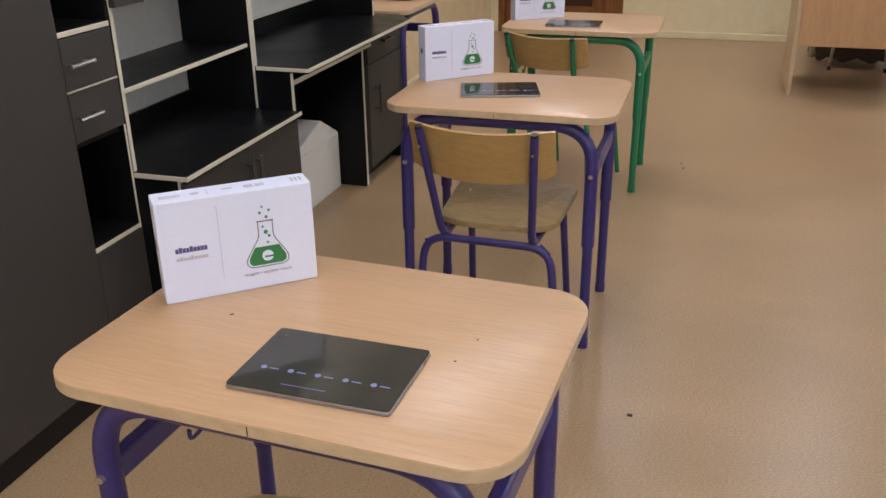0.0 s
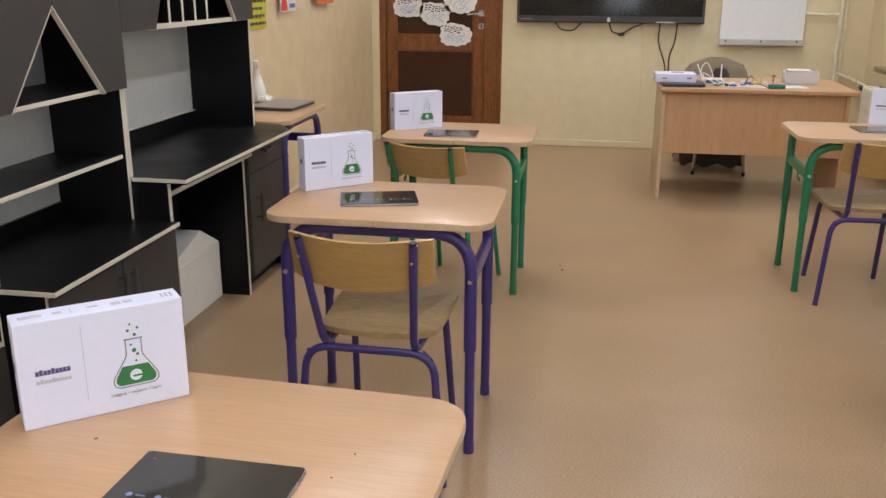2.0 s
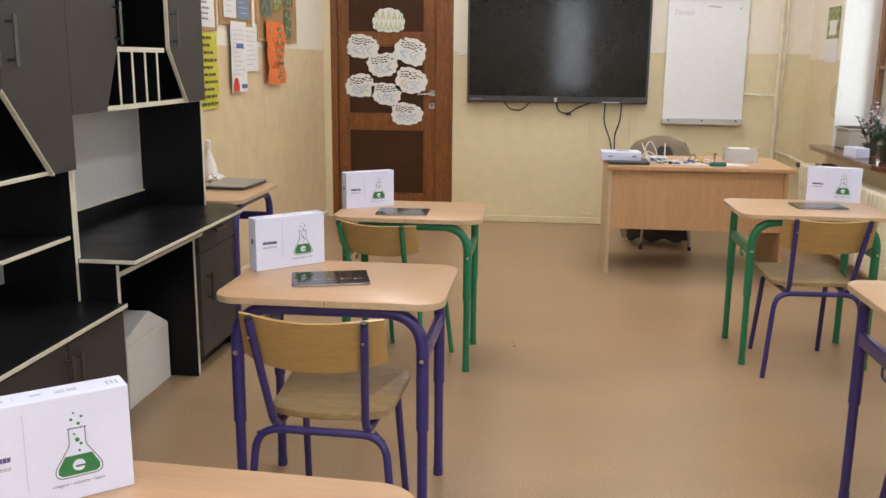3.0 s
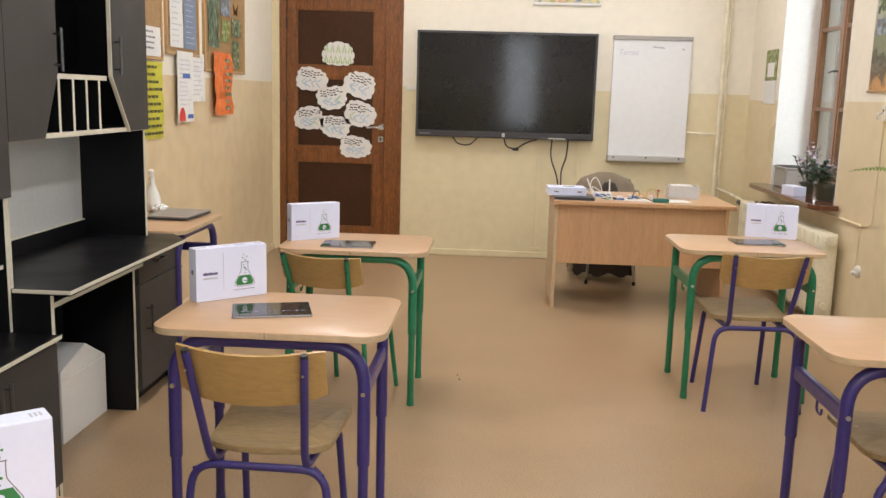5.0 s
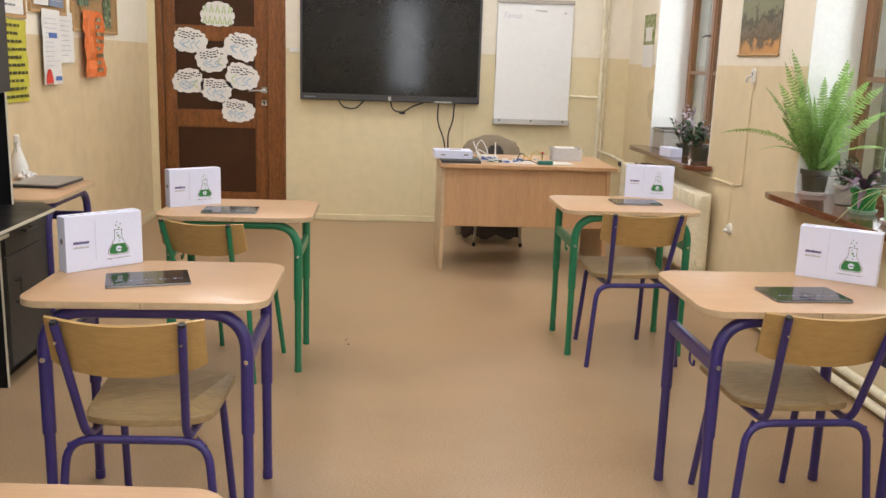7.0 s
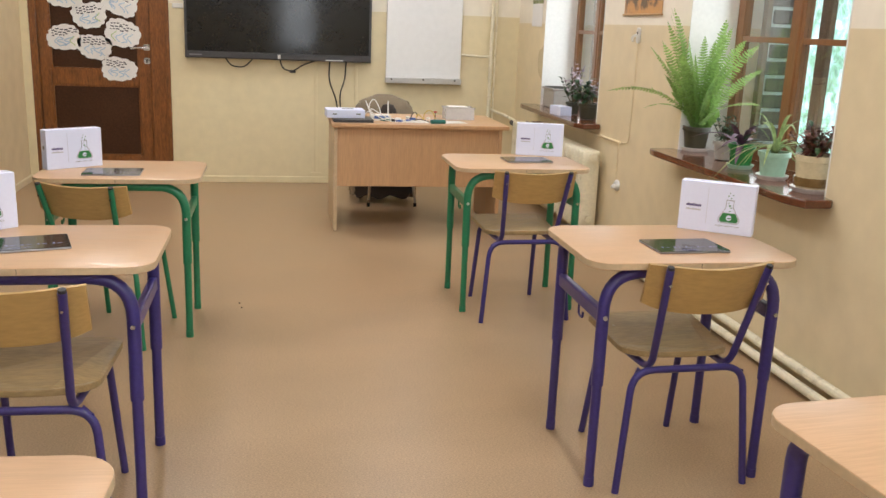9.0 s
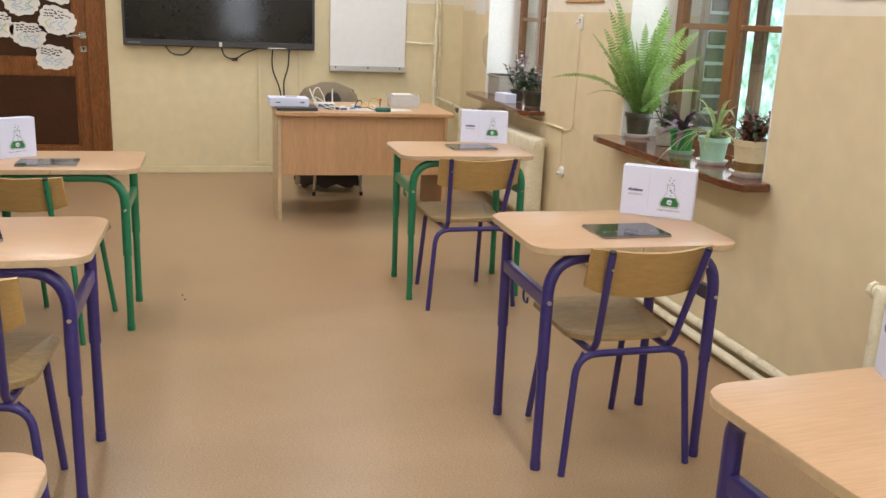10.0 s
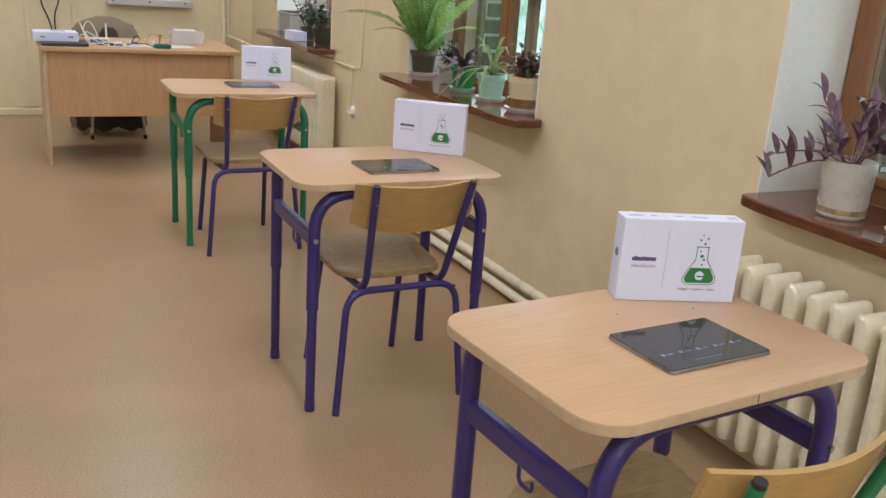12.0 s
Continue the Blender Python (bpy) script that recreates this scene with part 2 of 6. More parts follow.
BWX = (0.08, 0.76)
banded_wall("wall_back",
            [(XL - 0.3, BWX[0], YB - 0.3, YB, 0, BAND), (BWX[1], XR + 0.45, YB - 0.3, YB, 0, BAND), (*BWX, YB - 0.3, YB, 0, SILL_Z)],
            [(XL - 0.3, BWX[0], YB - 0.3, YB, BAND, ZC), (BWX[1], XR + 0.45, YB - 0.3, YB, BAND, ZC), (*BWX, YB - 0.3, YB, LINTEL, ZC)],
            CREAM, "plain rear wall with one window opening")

# ---- desks and chairs ----


def school_desk(paint, colour, height, m, width=0.682, depth=0.512):
    """One-person desk: rounded beech top on a hooped tube frame with adjustable legs."""
    d = root("school_desk", f"one-person school desk, beech laminate top on {colour} tube frame", "desk", "pupils' desks in two rows", m)
    t = 0.021
    top = part("tabletop", slab(rounded(width, depth, 0.075, 7), height - t, height, 0.0018), BEECH, d, "beech laminate top with rounded corners", True)
    part("edge_band", slab(rounded(width + 0.0012, depth + 0.0012, 0.0756, 7), height - t + 0.002, height - 0.002), BEECH_EDGE, top, "ochre plastic edge band", True)
    lx, yf, yb, split = width / 2 - 0.062, 0.048 - depth / 2, depth / 2 - 0.052, 0.40
    zt = height - t - 0.019
    hoop = fillet([(-lx, yf, split - 0.06), (-lx, yf, zt), (lx, yf, zt), (lx, yf, split - 0.06)], 0.12, 8)
    part("front_hoop", tube(bmesh.new(), hoop, 0.019, 12), paint, d, smooth=True)
    for s in (-1, 1):
        part("rear_leg", tube(bmesh.new(), fillet([(s * lx, yb, split - 0.06), (s * lx, yb, zt), (s * lx, yb - 0.12, zt)], 0.05, 5), 0.019, 12), paint, d, smooth=True)
        part("side_rail", cuboid(s * lx - 0.013, s * lx + 0.013, yf, yb, height - 0.20, height - 0.155, bevel=0.006, seg=2), paint, d)
        for y in (yf, yb):
            leg = part("lower_leg", tube(bmesh.new(), [(s * lx, y, 0.012), (s * lx, y, split)], 0.0155, 10), paint, d, smooth=True)
            part("foot_cap", tube(bmesh.new(), [(s * lx, y, 0.0), (s * lx, y, 0.03)], 0.0172, 10), paint, leg, smooth=True)
            part("bolt", tube(bmesh.new(), [(s * lx, y - 0.017, height - 0.178), (s * lx, y - 0.0245, height - 0.178)], 0.007, 8), STEEL, d, "bright steel bolt")
        hook = fillet([(s * (lx - 0.005), 0.02, height - 0.2), (s * (lx - 0.005), 0.02, height - 0.245), (s * (lx - 0.005), -0.02, height - 0.245), (s * (lx - 0.005), -0.02, height - 0.225)], 0.018, 5)
        if s < 0:
            part("bag_hook", tube(bmesh.new(), hook, 0.004, 6), paint, d, smooth=True)
    part("band_joint", cuboid(-0.0008, 0.0008, -depth / 2 - 0.0011, -depth / 2, height - t + 0.003, height - 0.003, bevel=0), GREYPLASTIC, top, "dark butt joint of the edge band")
    part("rear_rail", cuboid(-lx, lx, yb - 0.14, yb - 0.115, zt - 0.013, zt + 0.013, bevel=0.004), paint, d)
    return d


def bent_panel(w, h, t, bow, taper, top_round):
    """A curved plywood panel in x (width) and z (height), bowed back in y."""
    bm = bmesh.new()
    nx, nz = 14, 6
    grid = []
    for layer in (0, 1):
        rows = []
        for j in range(nz + 1):
            z = (j / nz - 0.5) * h
            row = []
            for i in range(nx + 1):
                u = i / nx * 2 - 1
                edge = 1 - taper * (1 - j / nz)
                x = u * w / 2 * edge
                zz = z * (1 - (top_round if j < nz / 2 else top_round * 0.3) * abs(u) ** 5)
                row.append(bm.verts.new((x, -bow * (1 - u * u) + layer * t, zz)))
            rows.append(row)
        grid.append(rows)
    for layer in (0, 1):
        for j in range(nz):
            for i in range(nx):
                q4 = (grid[layer][j][i], grid[layer][j][i + 1], grid[layer][j + 1][i + 1], grid[layer][j + 1][i])
                bm.faces.new(q4 if layer == 0 else tuple(reversed(q4)))
    rim = [(0, i) for i in range(nx)] + [(j, nx) for j in range(nz)] + [(nz, nx - i) for i in range(nx)] + [(nz - j, 0) for j in range(nz)]
    for a, b in zip(rim, rim[1:] + rim[:1]):
        bm.faces.new((grid[0][b[0]][b[1]], grid[0][a[0]][a[1]], grid[1][a[0]][a[1]], grid[1][b[0]][b[1]]))
    bmesh.ops.recalc_face_normals(bm, faces=bm.faces)
    return bm


def school_chair(paint, colour, m, size=1.0):
    """Tube-frame school chair, bent plywood seat and backrest; it faces +y."""
    c = root("school_chair", f"school chair with bent plywood seat and back on {colour} tubes", "chair", "pupils' chairs", m)
    r = 0.0115
    sz = 0.43
    for s in (-1, 1):
        rear = fillet([(s * 0.22, -0.21, 0.0), (s * 0.185, -0.185, sz - 0.034), (0, -0.185, sz - 0.034)], 0.07, 7)
        part("rear_leg", tube(bmesh.new(), rear, r, 10), paint, c, smooth=True)
        front = fillet([(s * 0.165, 0.225, 0.0), (s * 0.15, 0.15, sz - 0.03), (0, 0.15, sz - 0.03)], 0.03, 5)
        part("front_leg", tube(bmesh.new(), front, r, 10), paint, c, smooth=True)
        rail = fillet([(s * 0.140, 0.15, sz - 0.032), (s * 0.130, -0.188, sz - 0.032), (s * 0.156, -0.300, 0.748)], 0.06, 7)
        up = part("upright", tube(bmesh.new(), rail, r, 10), paint, c, smooth=True)
        part("end_cap", tube(bmesh.new(), [(s * 0.1559, -0.2995, 0.746), (s * 0.1563, -0.302, 0.756)], r * 0.9, 8), RUBBER, up, "black plastic end cap")
        part("gusset", slab([(s * 0.145, -0.19), (s * 0.185, -0.19), (s * 0.145, -0.13)], sz - 0.05, sz - 0.044), paint, c)
        for y in (-0.10, 0.10):
            part("rivet", tube(bmesh.new(), [(s * 0.135, y, sz - 0.004), (s * 0.135, y, sz + 0.003 + 0.1 * max(0, y))], 0.005, 8), STEEL, c, "small steel rivet")
        part("rivet", tube(bmesh.new(), [(s * 0.1535, -0.302, 0.70), (s * 0.1535, -0.3065, 0.70)], 0.004, 8), STEEL, c, "small steel rivet")
    # Seat: rounded rear, squarer front, dished a little.
    outline = [(-0.19, 0.185), (-0.155, 0.215), (0.155, 0.215), (0.19, 0.185), (0.178, -0.06), (0.15, -0.135), (0.09, -0.17), (0.0, -0.18), (-0.09, -0.17), (-0.15, -0.135), (-0.178, -0.06)]
    bm = slab([(p.x, p.y) for p in fillet([(*p, 0) for p in outline + outline[:1]], 0.02, 3)][:-1], sz - 0.018, sz + 0.001, 0.003)
    seat = part("seat", bm, SEATPLY, c, "worn greyish plywood seat")
    for v in seat.data.vertices:
        v.co.z += 0.018 * max(0, -v.co.y - 0.08) / 0.1 + 0.1 * max(0, v.co.y)
    back = bent_panel(0.398, 0.152, 0.010, 0.048, 0.0, 0.22)
    bmesh.ops.transform(back, matrix=Matrix.Translation((0, -0.238, 0.684)) @ Matrix.Rotation(radians(16), 4, "X"), verts=back.verts)
    part("backrest", back, PLY, c, "ochre varnished plywood backrest", True)
    return c


school_desk(BLUE, "blue", 0.74, pose(-0.578, 1.175, 0, 0, 0, -3.2), 0.692, 0.503)
desk_blue = school_desk(BLUE, "blue", 0.74, pose(-0.656, 2.743, 0))
copy_thing(desk_blue, pose(1.258, 2.733, 0))
school_desk(BLUE, "blue", 0.74, pose(1.228, 1.274, 0, 0, 0, 5), 0.662, 0.48)
desk_green = school_desk(GREEN, "green", 0.72, pose(-0.655, 4.215, 0))
school_desk(GREEN, "green", 0.735, pose(1.207, 4.50, 0))
# The spare desk at the side wall, turned lengthways.
spare = copy_thing(desk_blue, pose(-1.755, 4.53, 0, 0, 0, 90))
spare["label"] = "spare school desk with beech top against the side wall"

chair_blue = school_chair(BLUE, "blue", pose(-0.634, 2.545, 0, 0, 0, -2))
for x, y, a in ((1.258, 2.684, 2), (1.195, 4.326, 2), (-0.53, 0.935, 9)):
    copy_thing(chair_blue, pose(x, y, 0, 0, 0, a))
chair_green = school_chair(GREEN, "green", pose(1.166, 1.124, 0, 0, 0, 4))
# The smaller chair of the far row.
low_chair = copy_thing(chair_green, pose(-0.697, 4.112, 0, 0, 0, -18))
low_chair.scale = (1.0, 1.0, 0.95)

# ---- wall unit of graphite and black boards along the side wall ----
XB = -1.90  # back boards


def unit(name, label):
    return root(name, label, "cabinet", "wall unit of cabinets")


def bar_handle(parent, x, y, z, length, upright=True, material=DARKSTEEL):
    bm = bmesh.new()
    if upright:
        tube(bm, [(x + 0.028, y, z - length / 2), (x + 0.028, y, z + length / 2)], 0.006, 8)
        for k in (-0.36, 0.36):
            tube(bm, [(x, y, z + k * length), (x + 0.028, y, z + k * length)], 0.004, 6)
    else:
        tube(bm, [(x + 0.025, y - length / 2, z), (x + 0.025, y + length / 2, z)], 0.0055, 8)
        for k in (-0.36, 0.36):
            tube(bm, [(x, y + k * length, z), (x + 0.025, y + k * length, z)], 0.004, 6)
    return part("handle", bm, material, parent, smooth=True)


def board(parent, name, x0, x1, y0, y1, z0, z1, material=BLACKBOARD, lipped=True, label=""):
    """A laminated board with a cream edge band on its front (+x) edge."""
    p = part(name, cuboid(x0, x1 - (0.003 if lipped else 0), y0, y1, z0, z1, bevel=0.0), material, parent, label)
    if lipped:
        part("edge_band", cuboid(x1 - 0.003, x1, y0 - 0.0005, y1 + 0.0005, z0 - 0.0005, z1 + 0.0005, bevel=0.0008), EDGE, p, "cream edge band")
    return p


# Tall wardrobe.
u = unit("wardrobe", "tall graphite laminate wardrobe with plain doors")
part("body", cuboid(XB, -1.62, 0.92, 1.90, 0.0, 2.15, bevel=0.001), GREYBOARD, u)
part("plinth", cuboid(-1.70, -1.6185, 0.93, 1.89, 0.0, 0.08), BLACKBOARD, u)
for a, b in ((0.925, 1.408), (1.412, 1.899)):
    dr = part("door", cuboid(-1.619, -1.60, a, b, 0.085, 2.145, bevel=0.0015), GREYBOARD, u)
    bar_handle(dr, -1.60, 1.37 if a < 1 else 1.45, 1.35, 0.16)
part("edge_band", cuboid(-1.622, -1.6005, 1.4085, 1.4115, 0.085, 2.145, bevel=0.0), EDGE, u, "cream edge band")

# Narrow unit with two drawers.
u = unit("drawer_cabinet", "narrow graphite cabinet with two drawers and open niches")
board(u, "side_panel", XB, -1.603, 1.901, 1.911, 0.0, 2.15, GREYBOARD, False)
board(u, "side_panel", XB, -1.606, 2.110, 2.122, 0.745, 2.15, BLACKBOARD, False)
board(u, "side_panel", XB, -1.603, 2.112, 2.118, 0.0, 0.74)
part("back_board", cuboid(XB - 0.004, XB, 1.901, 2.122, 0.0, 2.15, bevel=0), BLACKBOARD, u)
for z in (1.008, 0.722, 0.44):
    board(u, "shelf", XB, -1.60 if z != 0.722 else -1.621, 1.911, 2.110, z, z + 0.012, BLACKBOARD, z != 0.722)
part("edge_band", cuboid(-1.62, -1.5995, 1.912, 2.112, 0.8712, 0.8748, bevel=0), EDGE, u, "cream edge band between the drawers")
for z in (0.742, 0.876):
    dr = part("drawer", cuboid(-1.62, -1.60, 1.912, 2.112, z, z + 0.128, bevel=0.0015), GREYBOARD, u)
    bar_handle(dr, -1.60, 1.955, z + 0.064, 0.09, False, STEEL)
part("door", cuboid(-1.62, -1.60, 1.912, 2.118, 0.085, 0.436, bevel=0.0015), GREYBOARD, u)
part("upper_door", cuboid(-1.62, -1.60, 1.912, 2.118, 1.35, 2.14, bevel=0.0015), GREYBOARD, u)

# Shelf unit with a deep low counter and doors below.
u = unit("shelf_cabinet", "black and graphite shelf cabinet with low counter and doors")
for y in (2.124, 2.854):
    board(u, "side_panel", XB, -1.603, y, y + 0.013, 0.6, 2.15)
part("back_board", cuboid(XB + 0.029, XB + 0.033, 2.14, 2.852, 0.08, 2.15, bevel=0), HDF, u, "white back board")
part("upstand", cuboid(XB + 0.033, XB + 0.045, 2.14, 2.852, 0.60, 0.655, bevel=0), BLACKBOARD, u)
for z in (0.815, 1.048):
    board(u, "shelf", XB + 0.033, -1.615 if z < 1 else -1.60, 2.14, 2.852, z, z + 0.013)
c = part("counter", cuboid(XB, -1.433, 2.118, 2.852, 0.587, 0.60, bevel=0), BLACKBOARD, u, "glossy black counter")
part("edge_band", cuboid(-1.433, -1.430, 2.115, 2.855, 0.5865, 0.6005, bevel=0.0008), EDGE, c, "cream edge band")
part("edge_band", cuboid(-1.60, -1.433, 2.115, 2.118, 0.5865, 0.6005, bevel=0.0008), EDGE, c, "cream edge band")
for y in (2.124, 2.834):
    board(u, "base_side", XB, -1.465, y, y + 0.018, 0.0, 0.582)
part("plinth", cuboid(-1.52, -1.50, 2.142, 2.834, 0.0, 0.08), BLACKBOARD, u)
for a, b, hy in ((2.13, 2.488, 2.465), (2.492, 2.85, 2.515)):
    dr = part("door", cuboid(-1.464, -1.446, a, b, 0.085, 0.575, bevel=0.0015), GREYBOARD, u)
    bar_handle(dr, -1.446, hy, 0.48, 0.13)
# Upper doors with the slanted opening between them.
for s, a, b in ((1, 2.124, 2.494), (-1, 2.498, 2.868)):
    near, far = (a, b) if s > 0 else (b, a)
    pts = [(near, 1.05), (near, 2.14), (far, 2.14), (far, 1.325), (near + s * 0.13, 1.05)]
    bm = slab([(z, y) for y, z in pts], 0, 0.018)
    bmesh.ops.transform(bm, matrix=Matrix(((0, 0, 1, -1.602), (0, 1, 0, 0), (1, 0, 0, 0), (0, 0, 0, 1))), verts=bm.verts)
    bmesh.ops.recalc_face_normals(bm, faces=bm.faces)
    dr = part("upper_door", bm, GREYBOARD, u)
    bar_handle(dr, -1.584, 2.45 if s > 0 else 2.542, 1.46, 0.15)
    bm = tube(bmesh.new(), [(-1.593, far, 1.325), (-1.593, near + s * 0.13, 1.05)], 0.0105, 4)
    part("edge_band", bm, EDGE, dr, "cream edge band")

# Desk unit: counter, hutch, knee space and pedestal.
u = unit("desk_cabinet", "black desk cabinet with counter, hutch, slats and pedestal")
for y, top in ((2.870, 2.15), (4.018, 2.15)):
    board(u, "side_panel", XB, -1.603, y, y + 0.016, 0.745, top)
part("back_board", cuboid(XB - 0.004, XB, 2.886, 4.016, 0.08, 2.15, bevel=0), HDF, u, "white back board")
part("upstand", cuboid(XB, XB + 0.012, 2.886, 4.016, 0.745, 0.81, bevel=0), BLACKBOARD, u)
part("upstand_edge", cuboid(XB, XB + 0.013, 2.886, 4.016, 0.81, 0.814, bevel=0), EDGE, u, "cream edge band")
c = part("counter", slab([(XB, 2.870), (-1.403, 2.870), (-1.403, 3.95), (-1.50, 4.09), (XB, 4.09)], 0.727, 0.745), BLACKBOARD, u, "glossy black counter")
part("edge_band", cuboid(-1.403, -1.40, 2.867, 3.952, 0.7320, 0.7455, bevel=0.0008), EDGE, c, "cream edge band")
part("edge_band", cuboid(-1.60, -1.403, 2.867, 2.870, 0.7320, 0.7455, bevel=0.0008), EDGE, c, "cream edge band")
board(u, "knee_side", XB, -1.47, 2.872, 2.89, 0.0, 0.727)
board(u, "keyboard_shelf", XB, -1.52, 2.892, 3.765, 0.655, 0.673)
part("knee_back", cuboid(XB, XB + 0.016, 2.89, 3.765, 0.0, 0.72, bevel=0), BLACKBOARD, u)
board(u, "pedestal_side", XB, -1.567, 3.768, 3.786, 0.0, 0.727)
board(u, "pedestal_side", XB, -1.567, 4.262, 4.28, 0.0, 0.727)
part("plinth", cuboid(-1.64, -1.62, 3.786, 4.262, 0.0, 0.08), BLACKBOARD, u)
dr = part("drawer", cuboid(-1.567, -1.549, 3.79, 4.276, 0.565, 0.722, bevel=0.0015), GREYBOARD, u)
bar_handle(dr, -1.549, 4.0, 0.645, 0.12, False)
dr = part("door", cuboid(-1.567, -1.549, 3.79, 4.276, 0.085, 0.56, bevel=0.0015), GREYBOARD, u)
bar_handle(dr, -1.549, 3.86, 0.40, 0.13)
board(u, "hutch_bottom", XB, -1.60, 2.886, 4.016, 1.225, 1.243)
board(u, "hutch_shelf", XB + 0.001, -1.604, 3.22, 3.66, 1.435, 1.453)
part("hutch_back", cuboid(XB + 0.001, XB + 0.014, 2.886, 4.016, 1.243, 2.14, bevel=0), BLACKBOARD, u)
for y in (3.255, 3.365, 3.475, 3.585):
    board(u, "slat", XB + 0.014, -1.605, y, y + 0.014, 1.243, 1.435)
for s, near, mid in ((1, 2.872, 3.215), (-1, 4.03, 3.675)):
    pts = [(near, 1.228), (near, 2.14), (mid, 2.14), (mid, 1.453), (near + s * (0.235 if s > 0 else 0.19), 1.228)]
    bm = slab([(z, y) for y, z in pts], 0, 0.018)
    bmesh.ops.transform(bm, matrix=Matrix(((0, 0, 1, -1.602), (0, 1, 0, 0), (1, 0, 0, 0), (0, 0, 0, 1))), verts=bm.verts)
    bmesh.ops.recalc_face_normals(bm, faces=bm.faces)
    dr = part("upper_door", bm, GREYBOARD, u)
    bar_handle(dr, -1.584, mid - s * 0.02, 1.535, 0.15)
    if s < 0:
        part("edge_band", tube(bmesh.new(), [(-1.593, mid, 2.14), (-1.593, mid, 1.453), (-1.593, near + s * 0.19, 1.228)], 0.0105, 4), EDGE, dr, "cream edge band")

# White carton in the knee space.
u = root("carton", "plain white carton with a gabled lid in the knee space", "carton", m=pose(-1.77, 3.55, 0, 0, 0, 0))
for name, prof in (("box_body", [(-0.20, 0.0), (0.20, 0.0), (0.20, 0.26), (-0.20, 0.26)]), ("lid", [(-0.202, 0.2605), (0.202, 0.2605), (0.02, 0.36), (-0.202, 0.30)])):
    bm = slab([(y, z) for y, z in prof], -0.10, 0.075)
    bmesh.ops.transform(bm, matrix=Matrix(((0, 0, 1, 0), (1, 0, 0, 0), (0, 1, 0, 0), (0, 0, 0, 1))), verts=bm.verts)
    bmesh.ops.recalc_face_normals(bm, faces=bm.faces)
    bmesh.ops.bevel(bm, geom=list(bm.edges), offset=0.003, segments=1, affect="EDGES")
    part(name, bm, PAPER, u)

# ---- teacher's desk ----
u = root("teacher_desk", "brown beech-effect teacher's desk with modesty panel", "desk")
part("tabletop", cuboid(0.37, 1.585, 6.05, 6.80, 0.715, 0.74, bevel=0.003), DESKWOOD, u)
part("side_panel", cuboid(0.385, 0.41, 6.085, 6.70, 0.0, 0.715), BEECH_EDGE, u)
part("side_panel", cuboid(1.52, 1.545, 6.085, 6.78, 0.0, 0.715), DESKWOOD, u)
part("modesty_panel", cuboid(0.41, 1.52, 6.10, 6.118, 0.31, 0.715), DESKWOOD, u)

# ---- screen and flipchart on the front wall ----
u = root("wall_monitor", "large black interactive screen hung on the front wall", "monitor")
part("case", cuboid(-0.735, 0.81, YF - 0.085, YF - 0.012, 1.06, 1.965, bevel=0.006, seg=2), GREYPLASTIC, u)
part("screen", cuboid(-0.715, 0.79, YF - 0.0885, YF - 0.0845, 1.118, 1.945, bevel=0.0), SCREEN, u, "switched-off glossy black screen")
part("lower_bezel", cuboid(-0.73, 0.805, YF - 0.10, YF - 0.085, 1.066, 1.112, bevel=0.004), GREYPLASTIC, u)
part("mount", cuboid(-0.3, 0.35, YF - 0.012, YF - 0.001, 1.25, 1.75), DARKSTEEL, u)

CLAMPGREY = mat("pale_grey_plastic", (0.42, 0.39, 0.36), 0.45, vary=0.06, bump=0.02)
u = root("flipchart_board", "white flipchart board with marker tray on the wall", "whiteboard")
part("panel", cuboid(0.945, 1.605, YF - 0.045, YF - 0.02, 0.93, 1.93, bevel=0.003), WHITEBOARD, u)
part("tray", cuboid(0.94, 1.61, YF - 0.085, YF - 0.02, 0.895, 0.945, bevel=0.004), ALU, u, "aluminium marker tray")
part("clamp", cuboid(0.94, 1.61, YF - 0.06, YF - 0.018, 1.925, 1.96, bevel=0.004), CLAMPGREY, u, "pale grey paper clamp bar")
part("mount", cuboid(1.0, 1.55, YF - 0.02, YF - 0.001, 1.2, 1.3), ALU, u)

# ---- door ----
u = root("door_1", "closed dark-stained wooden panel door with steel handle", "door", kind="structure")
yd = YF + 0.02
bm = bmesh.new()
for b in ((DX0, DX0 + 0.055, YF - 0.012, YF + 0.14, 0, DTOP), (DX1 - 0.155, DX1, YF - 0.012, YF + 0.14, 0, DTOP), (DX0 + 0.055, DX1 - 0.155, YF - 0.012, YF + 0.14, DTOP - 0.08, DTOP)):
    box(bm, *b, bevel=0.004)
part("door_frame", bm, DOORWOOD, u)
part("architrave", cuboid(DX1 - 0.035, DX1 + 0.0, YF - 0.024, YF - 0.012, 0, DTOP, bevel=0.004), DOORWOOD, u)
sl, sr = DX0 + 0.058, DX1 - 0.158
for a, b in ((sl, sl + 0.085), (sr - 0.095, sr)):
    part("stile", cuboid(a, b, yd, yd + 0.045, 0.01, DTOP - 0.085, bevel=0.003), DOORWOOD, u)
for z0, z1 in ((0.01, 0.215), (0.805, 0.93), (1.54, 1.64), (2.13, 2.23)):
    part("rail", cuboid(sl + 0.085, sr - 0.095, yd + 0.001, yd + 0.044, z0, z1, bevel=0.003), DOORWOOD, u)
